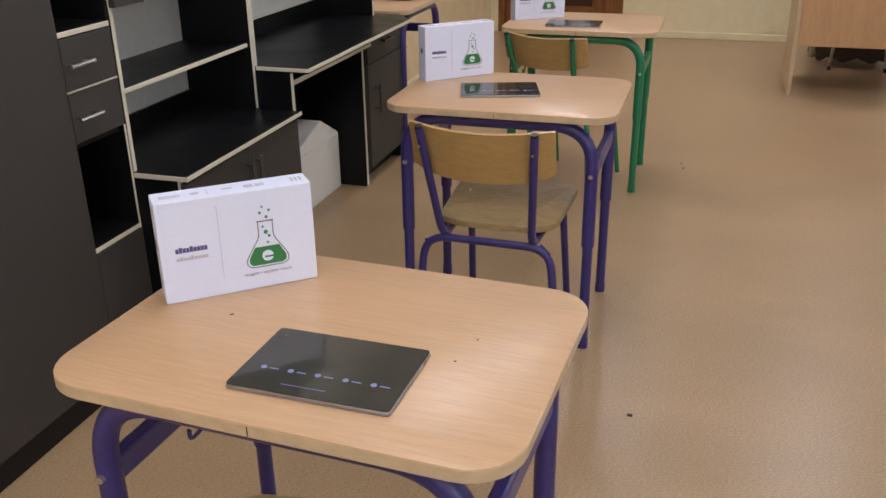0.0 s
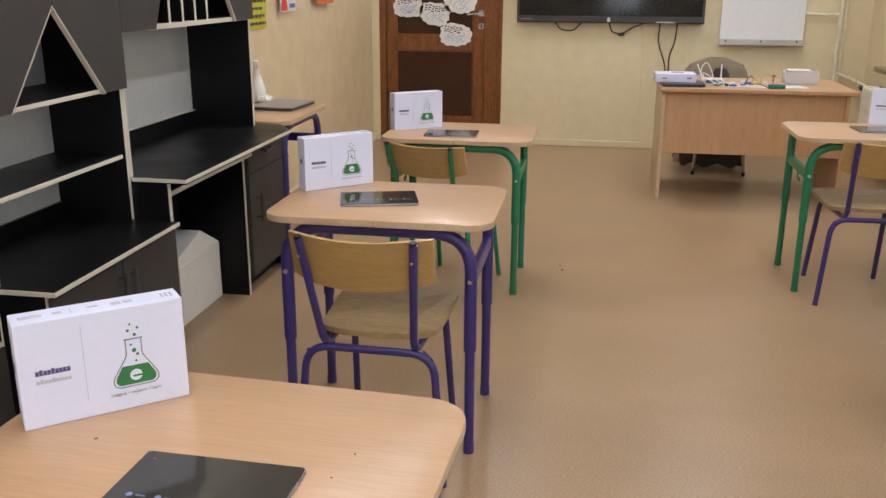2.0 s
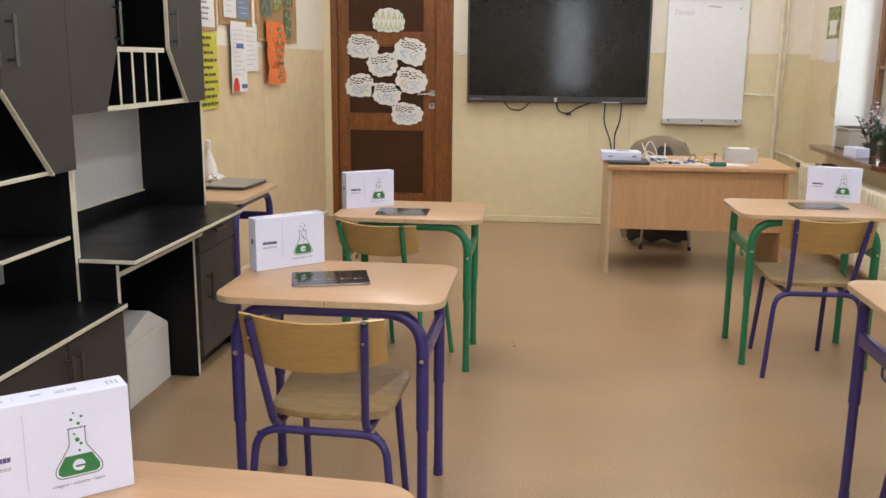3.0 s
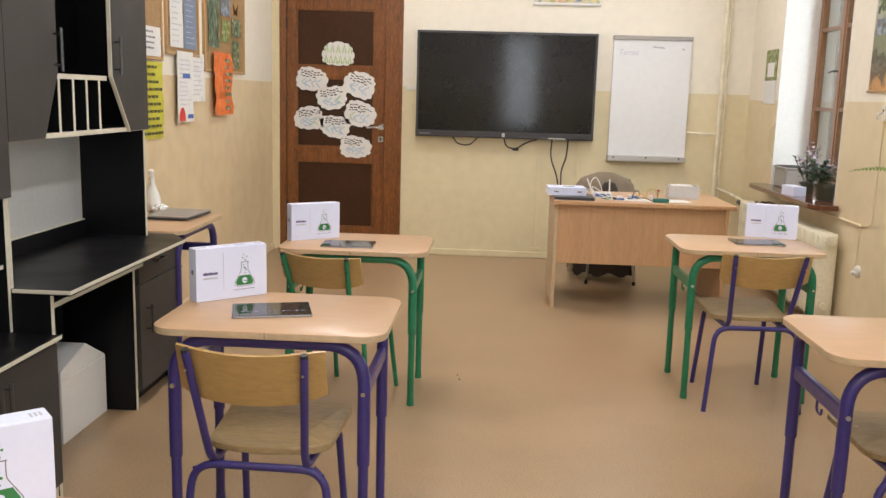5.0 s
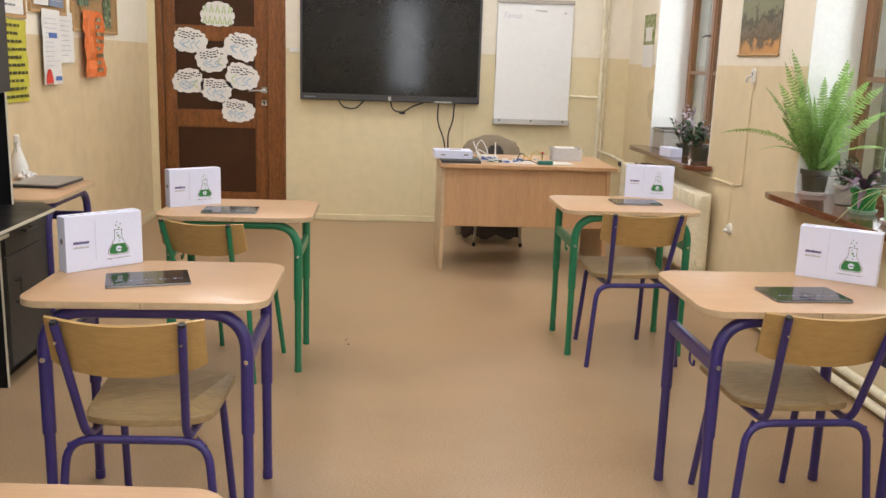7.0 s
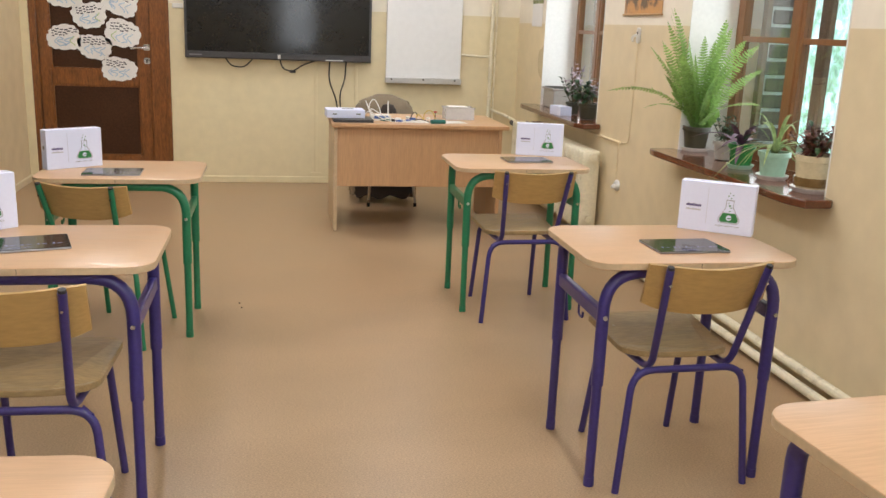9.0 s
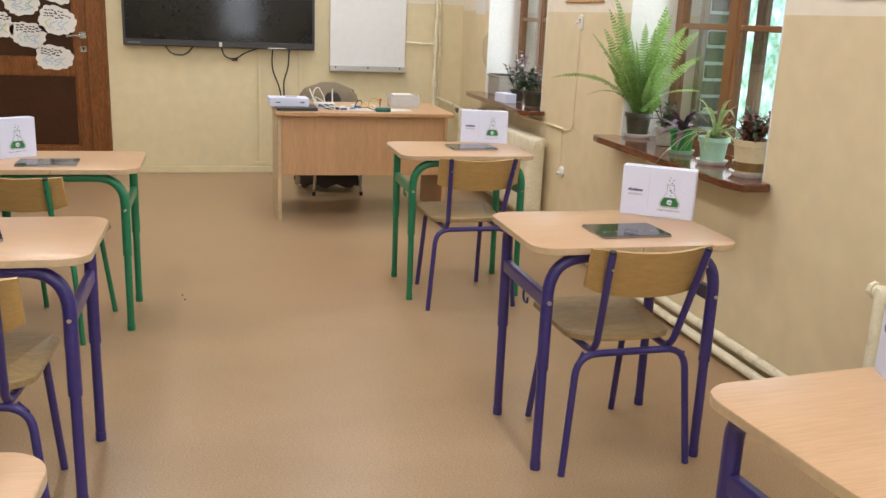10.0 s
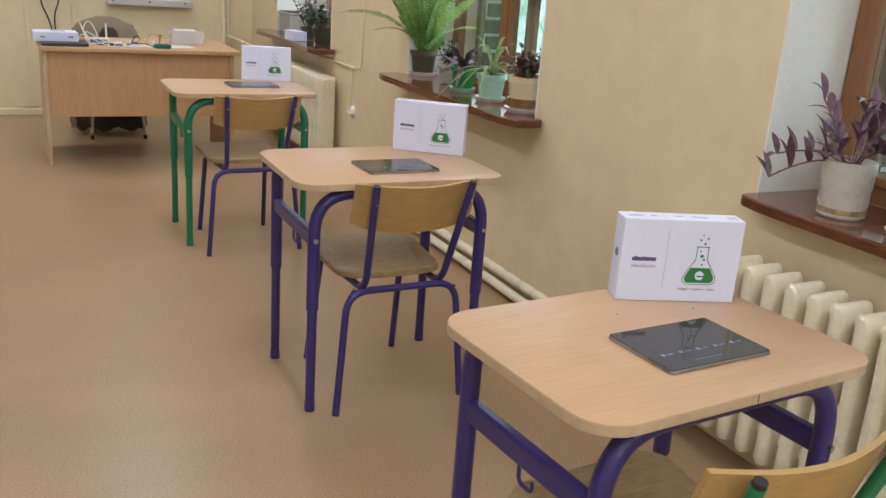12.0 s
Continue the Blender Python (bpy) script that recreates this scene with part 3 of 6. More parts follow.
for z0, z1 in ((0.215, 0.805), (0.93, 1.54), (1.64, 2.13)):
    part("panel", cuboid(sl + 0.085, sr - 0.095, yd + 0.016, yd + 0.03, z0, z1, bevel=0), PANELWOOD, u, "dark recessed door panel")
    bm = bmesh.new()
    for b in ((sl + 0.085, sr - 0.095, z0, z0 + 0.014), (sl + 0.085, sr - 0.095, z1 - 0.014, z1), (sl + 0.085, sl + 0.099, z0 + 0.014, z1 - 0.014), (sr - 0.109, sr - 0.095, z0 + 0.014, z1 - 0.014)):
        box(bm, b[0], b[1], yd + 0.006, yd + 0.016, b[2], b[3])
    part("moulding", bm, DOORWOOD, u)
hx = sr - 0.03
part("rosette", slab(rounded(0.052, 0.052, 0.012, 4), 0, 0.006), STEEL, u, "steel rosette").matrix_basis = pose(hx, yd, 1.125, 90)
part("door_handle", tube(bmesh.new(), fillet([(hx, yd, 1.125), (hx, yd - 0.05, 1.125), (hx - 0.12, yd - 0.052, 1.112)], 0.02, 5), 0.009, 10), STEEL, u, "steel lever handle", True)
part("key_plate", slab(rounded(0.05, 0.05, 0.012, 4), 0, 0.006), STEEL, u, "steel key plate").matrix_basis = pose(hx, yd, 1.015, 90)
part("keyhole", cuboid(hx - 0.005, hx + 0.005, yd - 0.0085, yd - 0.0055, 1.0, 1.03, bevel=0), RUBBER, u)
for z in (0.35, 1.95):
    part("hinge", tube(bmesh.new(), [(DX0 + 0.057, yd - 0.014, z), (DX0 + 0.057, yd - 0.014, z + 0.1)], 0.009, 8), DARKSTEEL, u)

INKBLUE = mat("pale_blue_crayon", (0.42, 0.58, 0.74), 0.7, vary=0.1, bump=0)
INKDARK = mat("dark_ink", (0.03, 0.03, 0.06), 0.7, vary=0.1, bump=0)
CRAYON = mat("pale_green_crayon", (0.50, 0.66, 0.30), 0.7, vary=0.15, scale=30, bump=0)


def cloud_note(x, z, w, h, turn, seed, green=False):
    """A cloud cut from paper, with scribbled lines and a drawing."""
    rnd = random.Random(seed)
    c = root("cloud_note", "white paper cloud with handwriting and crayon drawing" if not green else "white paper cloud with green crayon heading", "paper note", "paper clouds on the door", pose(x, YF + 0.0195, z, 0, turn, 0))
    pts = []
    lobes = 12
    for i in range(lobes * 6):
        a = 2 * math.pi * i / (lobes * 6)
        k = 0.90 + 0.10 * abs(math.sin(a * lobes / 2 + seed)) + 0.05 * math.sin(a * 3 + seed * 2)
        pts.append((w / 2 * k * math.copysign(abs(math.cos(a)) ** 0.75, math.cos(a)), h / 2 * k * math.copysign(abs(math.sin(a)) ** 0.75, math.sin(a))))
    part("paper", plate_from(pts, 0, 0.002), PAPER, c)
    if green:
        for row, n in ((0.22, 5), (-0.22, 6)):
            for i in range(n):
                xx = (i / (n - 1) - 0.5) * w * 0.72
                bm = tube(bmesh.new(), [(xx - 0.014, -0.004, row * h - 0.032), (xx, -0.004, row * h + 0.032), (xx + 0.014, -0.004, row * h - 0.032)], 0.006, 5)
                part("crayon_mark", bm, CRAYON, c)
        return c
    for row, n in ((0.31, 6), (0.21, 7), (0.11, 5)):
        bm = bmesh.new()
        xx = -w * 0.34
        for i in range(n):
            k = rnd.uniform(0.012, 0.03)
            box(bm, xx, xx + k, -0.0035, -0.002, row * h - 0.0045 + 0.006 * math.sin(i * 2.3 + seed), row * h + 0.0045 + 0.006 * math.sin(i * 2.3 + seed))
            xx += k + 0.008
        part("ink_line", bm, INKDARK, c)["kind"] = "stuff"
    for s in (-1, 1):
        pts = [(s * w * 0.1 + rnd.uniform(-0.03, 0.03) + 0.02 * math.sin(i * 1.7), -0.0035, -0.32 * h + 0.085 * h * i * 0.8) for i in range(6)]
        part("crayon_mark", tube(bmesh.new(), fillet(pts, 0.02, 3), 0.004, 5), INKBLUE, c)
        pts = [(s * w * 0.22 + 0.02 * math.cos(i * 1.3), -0.0035, -0.30 * h + 0.07 * h * i) for i in range(6)]
        part("crayon_mark", tube(bmesh.new(), fillet(pts, 0.02, 3), 0.0035, 5), INKBLUE if rnd.random() < 0.7 else CRAYON, c)
    return c


for i, (x, z, w, h, a) in enumerate([(-1.675, 1.523, 0.29, 0.21, 6), (-1.245, 1.483, 0.29, 0.23, 18), (-1.492, 1.369, 0.28, 0.21, -8), (-1.243, 1.231, 0.29, 0.23, 10),
                                     (-1.696, 1.182, 0.27, 0.21, -3), (-1.461, 1.116, 0.28, 0.20, 8), (-1.281, 0.94, 0.29, 0.20, 4)]):
    cloud_note(x, z, w, h, a, i + 1)
cloud_note(-1.439, 1.745, 0.29, 0.21, 2, 11, True)

# ---- windows ----
GLASS = bpy.data.materials.new("window_glass")
GLASS.use_nodes = True
gb = GLASS.node_tree.nodes["Principled BSDF"]
gb.inputs["Transmission Weight"].default_value, gb.inputs["Roughness"].default_value, gb.inputs["IOR"].default_value = 1.0, 0.0, 1.45
gb.inputs["Base Color"].default_value = (0.97, 0.99, 0.98, 1)
BRICK = mat("grey_brown_brick", (0.20, 0.145, 0.14), 0.8, vary=0.25, scale=9, fine=60, bump=0.5)
MORTAR = mat("white_mortar", (0.86, 0.87, 0.88), 0.8, vary=0.08, scale=9, fine=60, bump=0.3)


def casement(parent, x, ya, yb, z0, z1, mid, rails, bar=0.05, deep=0.045, wood=FRAMEWOOD, half=0.029, t=0.028):
    """One layer of a two-leaf wooden window: outer frame, mullion, leaf frames, glazing bars and panes."""
    fr = part("window_frame", box(box(box(box(bmesh.new(), x, x + deep, ya, ya + bar, z0, z1), x, x + deep, yb - bar, yb, z0, z1), x, x + deep, ya + bar, yb - bar, z0, z0 + bar), x, x + deep, ya + bar, yb - bar, z1 - bar, z1), wood, parent)
    part("mullion", cuboid(x - 0.012, x + deep + 0.004, mid - half, mid + half, z0 + bar, z1 - bar, bevel=0.006), wood, parent)
    for a, b in ((ya + bar, mid - half), (mid + half, yb - bar)):
        bm = bmesh.new()
        zz0, zz1 = z0 + bar, z1 - bar
        for q4 in ((a, a + t, zz0, zz1), (b - t, b, zz0, zz1), (a + t, b - t, zz0, zz0 + t), (a + t, b - t, zz1 - t, zz1)):
            box(bm, x - 0.006, x + deep - 0.006, q4[0], q4[1], q4[2], q4[3], bevel=0.003)
        leaf = part("sash", bm, wood, parent)
        levels = [zz0 + t] + list(rails) + [zz1 - t]
        for r in rails:
            part("glazing_bar", cuboid(x - 0.004, x + deep - 0.01, a + t, b - t, r - 0.014, r + 0.014, bevel=0.003), wood, leaf)
        for p0, p1 in zip(levels, levels[1:]):
            g = part("pane", cuboid(x + 0.016, x + 0.019, a + t, b - t, p0 + 0.001, p1 - 0.001, bevel=0), GLASS, leaf, "clear glass pane")
            g.visible_shadow = False
    return fr


SILLS = {0: (5.74, 7.28), 1: (3.14, 4.61), 2: (0.40, 1.962), 3: (-2.15, -0.6)}
# The fourth window is unseen, built round the added lamp.
for i, (wa, wb) in enumerate(WINDOWS):
    u = root(f"window_{i + 1}", "brown-painted double casement window in a white reveal", "window", kind="structure")
    mid = (wa + wb) / 2 + (0.09 if i == 1 else 0.15 if i == 0 else 0)
    casement(u, 2.385, wa + 0.01, wb - 0.01, SILL_Z, LINTEL, mid, (1.39, 1.97))
    casement(u, 2.525, wa + 0.01, wb - 0.01, SILL_Z, LINTEL, mid, (1.39, 1.97), 0.035, 0.03, OUTERWOOD, 0.02, 0.022)
    part("handle", tube(bmesh.new(), fillet([(2.38, mid + 0.02, 1.66), (2.335, mid + 0.02, 1.66), (2.335, mid + 0.09, 1.65)], 0.015, 4), 0.007, 8), DARKSTEEL, u)
    bm = bmesh.new()
    for y0, y1, z0, z1 in ((wa, wa + 0.006, SILL_Z, LINTEL), (wb - 0.006, wb, SILL_Z, LINTEL), (wa, wb, LINTEL - 0.006, LINTEL)):
        box(bm, XR - 0.003, 2.385, y0, y1, z0, z1)
    part("reveal", bm, REVEAL, u, "white-painted plaster reveal")
    s0, s1 = SILLS[i]
    fx = 2.04 if i == 2 else 1.97
    out = [(p.x, p.y) for p in fillet([(fx + 0.03, s0, 0), (fx, s0 + 0.1, 0), (fx, s1 - 0.1, 0), (fx + 0.015, s1, 0), (2.128, s1, 0), (2.128, wb - 0.007, 0), (2.384, wb - 0.007, 0), (2.384, wa + 0.007, 0), (2.128, wa + 0.007, 0), (2.128, s0, 0), (fx + 0.03, s0, 0)], 0.03, 4)][:-1]
    part("window_sill", slab(out, SILL_Z - 0.032, SILL_Z + 0.001, 0.006), SILLWOOD, u, "glossy dark varnished wooden sill")

# Outer brick jambs, one brick a piece.
brick_me = None
for i in (0, 1, 2):
    wa, wb = WINDOWS[i]
    jamb = root("brick_jamb", "grey brick outer jamb with white mortar joints", "brick pier", kind="structure")
    part("mortar", cuboid(2.585, 2.76, wb + 0.035, wb + 0.35, -0.3, 3.3, bevel=0), MORTAR, jamb)
    if brick_me is None:
        bm = cuboid(-0.060, 0.060, -0.010, 0.010, -0.0355, 0.0355, bevel=0.006)
        first = part("brick", bm, BRICK, jamb)
        brick_me = first.data
        bpy.data.objects.remove(first)
    for k in range(26):
        z = 0.62 + k * 0.089
        for xx in ((2.648, 2.745) if k % 2 else (2.672,)):
            b = new("brick", brick_me)
            b.parent = jamb
            b.matrix_basis = pose(xx, wb + 0.030, z)

# Garden far outside, its daylight put in as a glow, and the ground.
GARDEN = bpy.data.materials.new("glowing_garden_distance")
GARDEN.use_nodes = True
nt = GARDEN.node_tree
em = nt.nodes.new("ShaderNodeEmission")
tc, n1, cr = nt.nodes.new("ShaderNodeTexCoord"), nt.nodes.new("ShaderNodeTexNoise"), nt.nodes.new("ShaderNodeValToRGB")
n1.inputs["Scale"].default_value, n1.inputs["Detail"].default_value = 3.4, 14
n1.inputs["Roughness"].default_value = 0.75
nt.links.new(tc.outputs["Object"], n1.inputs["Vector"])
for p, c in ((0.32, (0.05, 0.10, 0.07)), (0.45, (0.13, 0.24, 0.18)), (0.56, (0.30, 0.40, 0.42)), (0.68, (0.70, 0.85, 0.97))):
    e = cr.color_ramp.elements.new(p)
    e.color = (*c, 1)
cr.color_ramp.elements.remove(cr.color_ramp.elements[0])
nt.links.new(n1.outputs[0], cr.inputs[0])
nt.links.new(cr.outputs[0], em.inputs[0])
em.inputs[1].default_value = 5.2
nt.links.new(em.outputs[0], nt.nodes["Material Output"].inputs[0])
structure("backdrop", cuboid(8.5, 8.6, -25, 60, -0.32, 9.0, bevel=0), GARDEN, "glowing backdrop of a blurred green garden behind the windows", "backdrop")
GROUND = mat("garden_ground", (0.20, 0.26, 0.13), 0.9, vary=0.2, scale=1.5, fine=20, bump=0.3)
structure("ground", cuboid(XR + 0.46, 400, -400, 400, -0.4, -0.3, bevel=0), GROUND, "dull green ground outside the windows", "ground")

# Ceiling fixtures, unseen and added as housings for the assumed tubes.
DIFFUSER = bpy.data.materials.new("lit_diffuser")
DIFFUSER.use_nodes = True
db = DIFFUSER.node_tree.nodes["Principled BSDF"]
db.inputs["Base Color"].default_value = (0.8, 0.8, 0.78, 1)
db.inputs["Emission Color"].default_value, db.inputs["Emission Strength"].default_value = (1.0, 0.955, 0.90, 1), 3.0
for fx, fy in ASSUMED_FIXTURES:
    u = root("assumed_ceiling_light", "white fluorescent ceiling light, unseen, added to brighten the room", "ceiling light", "ceiling lights in two rows", pose(fx, fy, 0))
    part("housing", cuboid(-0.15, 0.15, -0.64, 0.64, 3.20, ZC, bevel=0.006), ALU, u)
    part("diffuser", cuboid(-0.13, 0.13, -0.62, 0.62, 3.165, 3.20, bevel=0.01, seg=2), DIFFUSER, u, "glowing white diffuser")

# ---- radiators and pipes ----


def radiator(y0, y1, label):
    r = root("radiator", label, "radiator", "cast-iron radiators under the windows")
    pitch = 0.0745
    bm = bmesh.new()
    prof = []
    for z, w in ((0.12, 0.018), (0.14, 0.026), (0.20, 0.024), (0.30, 0.021), (0.50, 0.021), (0.60, 0.025), (0.64, 0.026), (0.662, 0.018), (0.67, 0.008)):
        prof.append((z * 0.955, w * 1.02))
    rings = []
    for z, w in prof:
        d = 0.062 if 0.125 < z < 0.635 else 0.055 if z < 0.648 else 0.03
        rings.append([bm.verts.new((d * math.copysign(abs(math.cos(a)) ** 0.6, math.cos(a)), w * math.copysign(abs(math.sin(a)) ** 0.8, math.sin(a)), z)) for a in (2 * math.pi * j / 14 for j in range(14))])
    for a, b in zip(rings, rings[1:]):
        for j in range(14):
            bm.faces.new((a[j], a[(j + 1) % 14], b[(j + 1) % 14], b[j]))
    bm.faces.new(list(reversed(rings[0])))
    bm.faces.new(rings[-1])
    n = int((y1 - y0) / pitch)
    first = part("section", bm, CREAMMETAL, r, smooth=True)
    first.matrix_basis = pose(2.035, y0 + pitch / 2, 0)
    for i in range(1, n):
        o = new("section", first.data)
        o.parent = r
        o.matrix_basis = pose(2.035, y0 + pitch * (i + 0.5), 0)
    for z in (0.19, 0.60):
        part("header_pipe", tube(bmesh.new(), [(2.035, y0 - 0.01, z), (2.035, y1 + 0.02, z)], 0.021, 12), CREAMMETAL, r, smooth=True)
    for y in (y0 + 0.10, y1 - 0.10):
        part("foot", cuboid(2.0, 2.07, y - 0.018, y + 0.018, 0.0, 0.13, bevel=0.004), CREAMMETAL, r)
    for y in (y0 - 0.012, y1 + 0.022):
        part("plug", tube(bmesh.new(), [(2.035, y - 0.008, 0.60), (2.035, y + 0.008, 0.60)], 0.03, 8), CREAMMETAL, r)
    return r


radiator(5.60, 7.50, "cream-painted cast-iron radiator under the far window")
radiator(0.42, 2.375, "cream-painted cast-iron ribbed radiator behind a desk")

for z, x in ((0.038, 2.085), (0.098, 2.098)):
    structure("heating_pipe", tube(bmesh.new(), [(x, 2.40, z), (x, 5.62, z)], 0.020, 12), CREAMMETAL, "cream heating pipe along the foot of the wall", "pipe")
structure("heating_riser", tube(bmesh.new(), [(1.875, YF - 0.05, 0), (1.875, YF - 0.05, ZC)], 0.016, 12), CREAMMETAL, "cream vertical heating pipe on the wall", "pipe")
structure("heating_riser", tube(bmesh.new(), [(1.915, YF - 0.035, 0), (1.915, YF - 0.035, ZC)], 0.009, 10), CREAMMETAL, "thin cream pipe beside the riser", "pipe")
structure("branch_pipe", tube(bmesh.new(), fillet([(1.61, YF - 0.04, 1.155), (1.80, YF - 0.04, 1.145), (1.875, YF - 0.05, 1.15)], 0.03, 4), 0.011, 10), CREAMMETAL, "cream branch pipe behind the flipchart", "pipe")
structure("branch_pipe", tube(bmesh.new(), fillet([(1.875, YF - 0.05, 0.69), (2.03, YF - 0.06, 0.635), (2.035, 7.52, 0.62)], 0.03, 4), 0.012, 10), CREAMMETAL, "cream branch pipe to the radiator", "pipe")
structure("valve", tube(bmesh.new(), [(2.035, 7.60, 0.60), (2.035, 7.68, 0.60)], 0.026, 10), DARKSTEEL, "dark radiator valve knob", "valve")
structure("conduit", tube(bmesh.new(), fillet([(XR - 0.006, 5.23, 1.34), (XR - 0.006, 5.24, 0.75), (XR - 0.006, 5.40, 0.72), (XR - 0.006, 5.40, 0.47)], 0.03, 4), 0.003, 8), TAN, "painted-over cable on the window wall", "cable")
structure("conduit", tube(bmesh.new(), [(XR - 0.006, 5.38, 0.728), (XR - 0.006, 7.28, 0.728)], 0.009, 8), TAN, "painted-over conduit under the sill", "cable")
for x, z0 in ((0.345, 0.09), (0.69, 0.35)):
    structure("conduit", cuboid(x - 0.012, x + 0.012, YF - 0.012, YF, z0, 1.08), CREAM, "cream cable trunking on the front wall", "conduit")
structure("conduit", cuboid(0.30, 0.395, YF - 0.014, YF, 0.07, 0.095), CREAM, "cream cable trunking above the baseboard", "conduit")
structure("baseboard", cuboid(DX1, XR, YF - 0.022, YF, 0, 0.055, bevel=0.004), CREAM, "cream painted baseboard along the front wall", "baseboard")
structure("baseboard", cuboid(XL, XL + 0.02, 4.3, YF, 0, 0.055, bevel=0.004), TAN, "tan painted baseboard along the side wall", "baseboard")
structure("corner_trim", cuboid(XL, DX0, YF - 0.014, YF, 0, ZC, bevel=0.003), CREAM, "cream strip in the corner beside the door", "trim")

PLASTIC = mat("white_plastic", (0.78, 0.77, 0.73), 0.35, vary=0.03, bump=0.01)
u = root("wall_socket", "small round white plug socket on the tan wall", "socket")
part("plate", lathe([(0.036, 0.0), (0.036, 0.008), (0.030, 0.016), (0.022, 0.022), (0.012, 0.023)], 20), PLASTIC, u, "", True).matrix_basis = pose(XR, 5.37, 0.46, 0, -90, 0)
part("cap", lathe([(0.013, 0.023), (0.012, 0.042), (0.006, 0.046)], 14), PLASTIC, u, "", True).matrix_basis = pose(XR, 5.365, 0.452, 0, -90, 0)
u = root("wall_hook", "white plastic wall holder with a small lever", "holder")
part("plate", slab(rounded(0.092, 0.040, 0.019, 5), 0, 0.018, 0.005), PLASTIC, u, "", True).matrix_basis = pose(XR, 5.225, 1.385, 0, -90, 0)
part("lever", tube(bmesh.new(), fillet([(XR - 0.018, 5.225, 1.39), (XR - 0.045, 5.235, 1.375), (XR - 0.035, 5.245, 1.35)], 0.012, 4), 0.007, 8), PLASTIC, u, smooth=True)
part("slot", cuboid(XR - 0.0195, XR - 0.018, 5.215, 5.232, 1.392, 1.405, bevel=0), GREYPLASTIC, u)
u = root("light_switch", "cream double light switch beside the door", "switch")
part("plate", cuboid(-0.835, -0.745, YF - 0.014, YF, 1.452, 1.492, bevel=0.004), PLASTIC, u)

# ---- tablet cartons and tablets ----


def words(name, body, size, material, parent, m, label="", shear=0.0):
    cu = bpy.data.curves.new(name, "FONT")
    cu.shear = shear
    cu.body, cu.size, cu.extrude = body, size, 0.0002
    tmp = new(name, cu)
    me = bpy.data.meshes.new_from_object(tmp)
    bpy.data.objects.remove(tmp)
    me.materials.clear()
    me.materials.append(material)
    ob = new(name, me)
    ob.parent, ob.matrix_basis = parent, m
    if label:
        ob["label"] = label
    return ob


def strip(points, r):
    return tube(bmesh.new(), points, r, 5)


CW, CD, CH = 0.25, 0.052, 0.172


def tablet_carton(m):
    """White carton on its edge; printed face towards -y."""
    c = root("tablet_carton", "white tablet carton with green flask print standing on a desk", "carton", "tablet cartons on the desks", m)
    part("box_body", cuboid(0, CW, 0, CD, 0, CH, bevel=0.0015), WHITE, c)
    part("fold_line", cuboid(0.094, 0.0948, -0.0006, 0.0, 0.03, 0.155, bevel=0), INKPALE, c)
    f = -0.0008
    # Brand lines as plain bars.
    for z0, z1, n, ink, word in ((0.085, 0.0925, 9, INKBRAND, "dark violet print bar"), (0.0715, 0.0765, 9, INKPALE, "pale violet print bar")):
        bm = bmesh.new()
        for k in range(n):
            box(bm, 0.024 + k * 0.0056, 0.0290 + k * 0.0056, f, 0, z0, z1 + (0.0018 if k in (1, 4) else 0))
        part("print_bar", bm, ink, c, word)
    words("slogan", "imagine • explore • learn", 0.0078, INKGREY, c, pose(0.128, -0.0006, 0.0255, 90), "small grey printed slogan")
    # Flask.
    cx = 0.169
    outer = [(-0.012, 0.117), (-0.012, 0.090), (-0.0345, 0.054), (-0.0345, 0.043), (-0.027, 0.038), (0.027, 0.038), (0.0345, 0.043), (0.0345, 0.054), (0.012, 0.090), (0.012, 0.117)]
    ring = fillet([(cx + x, -0.0004, z) for x, z in outer], 0.006, 3)
    part("flask_outline", strip(ring, 0.0009), INKGREY, c)
    part("flask_rim", cuboid(cx - 0.014, cx + 0.014, f, 0, 0.1165, 0.1185, bevel=0), INKGREY, c)
    green = [(-0.0200, 0.073), (-0.0305, 0.054), (-0.0305, 0.046), (-0.025, 0.0412), (0.025, 0.0412), (0.0305, 0.046), (0.0305, 0.054), (0.0200, 0.073)]
    part("flask_liquid", plate_from([(cx + x, z) for x, z in reversed(green)], 0, 0.0006), INKGREEN, c, "green print")
    part("emblem", plate_from([(cx + 0.0095 * math.cos(a), 0.0565 + 0.0095 * math.sin(a)) for a in (2 * math.pi * i / 18 for i in range(18))], -0.0006, 0.0005), WHITE, c, "white round emblem")
    part("emblem_bar", cuboid(cx - 0.005, cx + 0.0105, -0.0016, -0.0011, 0.0537, 0.0567, bevel=0), INKGREEN, c)
    for x, z, r in ((0.0, 0.098, 0.0036), (0.005, 0.091, 0.0025), (-0.004, 0.108, 0.0018), (0.003, 0.124, 0.0026), (-0.007, 0.132, 0.0024), (0.008, 0.135, 0.0022), (-0.003, 0.142, 0.0017), (0.002, 0.080, 0.002)):
        part("bubble", plate_from([(cx + x + r * math.cos(a), z + r * math.sin(a)) for a in (2 * math.pi * i / 10 for i in range(10))], 0, 0.0005), INKGREEN, c)
    # Top print.
    for x0, x1, y0, y1 in ((0.012, 0.045, 0.018, 0.032), (0.06, 0.073, 0.02, 0.03), (0.086, 0.087, 0.014, 0.036), (0.11, 0.127, 0.024, 0.03), (0.145, 0.16, 0.018, 0.032), (0.163, 0.178, 0.018, 0.032), (0.222, 0.226, 0.016, 0.034), (0.229, 0.233, 0.016, 0.034), (0.236, 0.24, 0.016, 0.034)):
        bm = bmesh.new()
        if x1 - x0 > 0.01:
            for k in range(3):
                yy = y0 + (y1 - y0) * k / 3
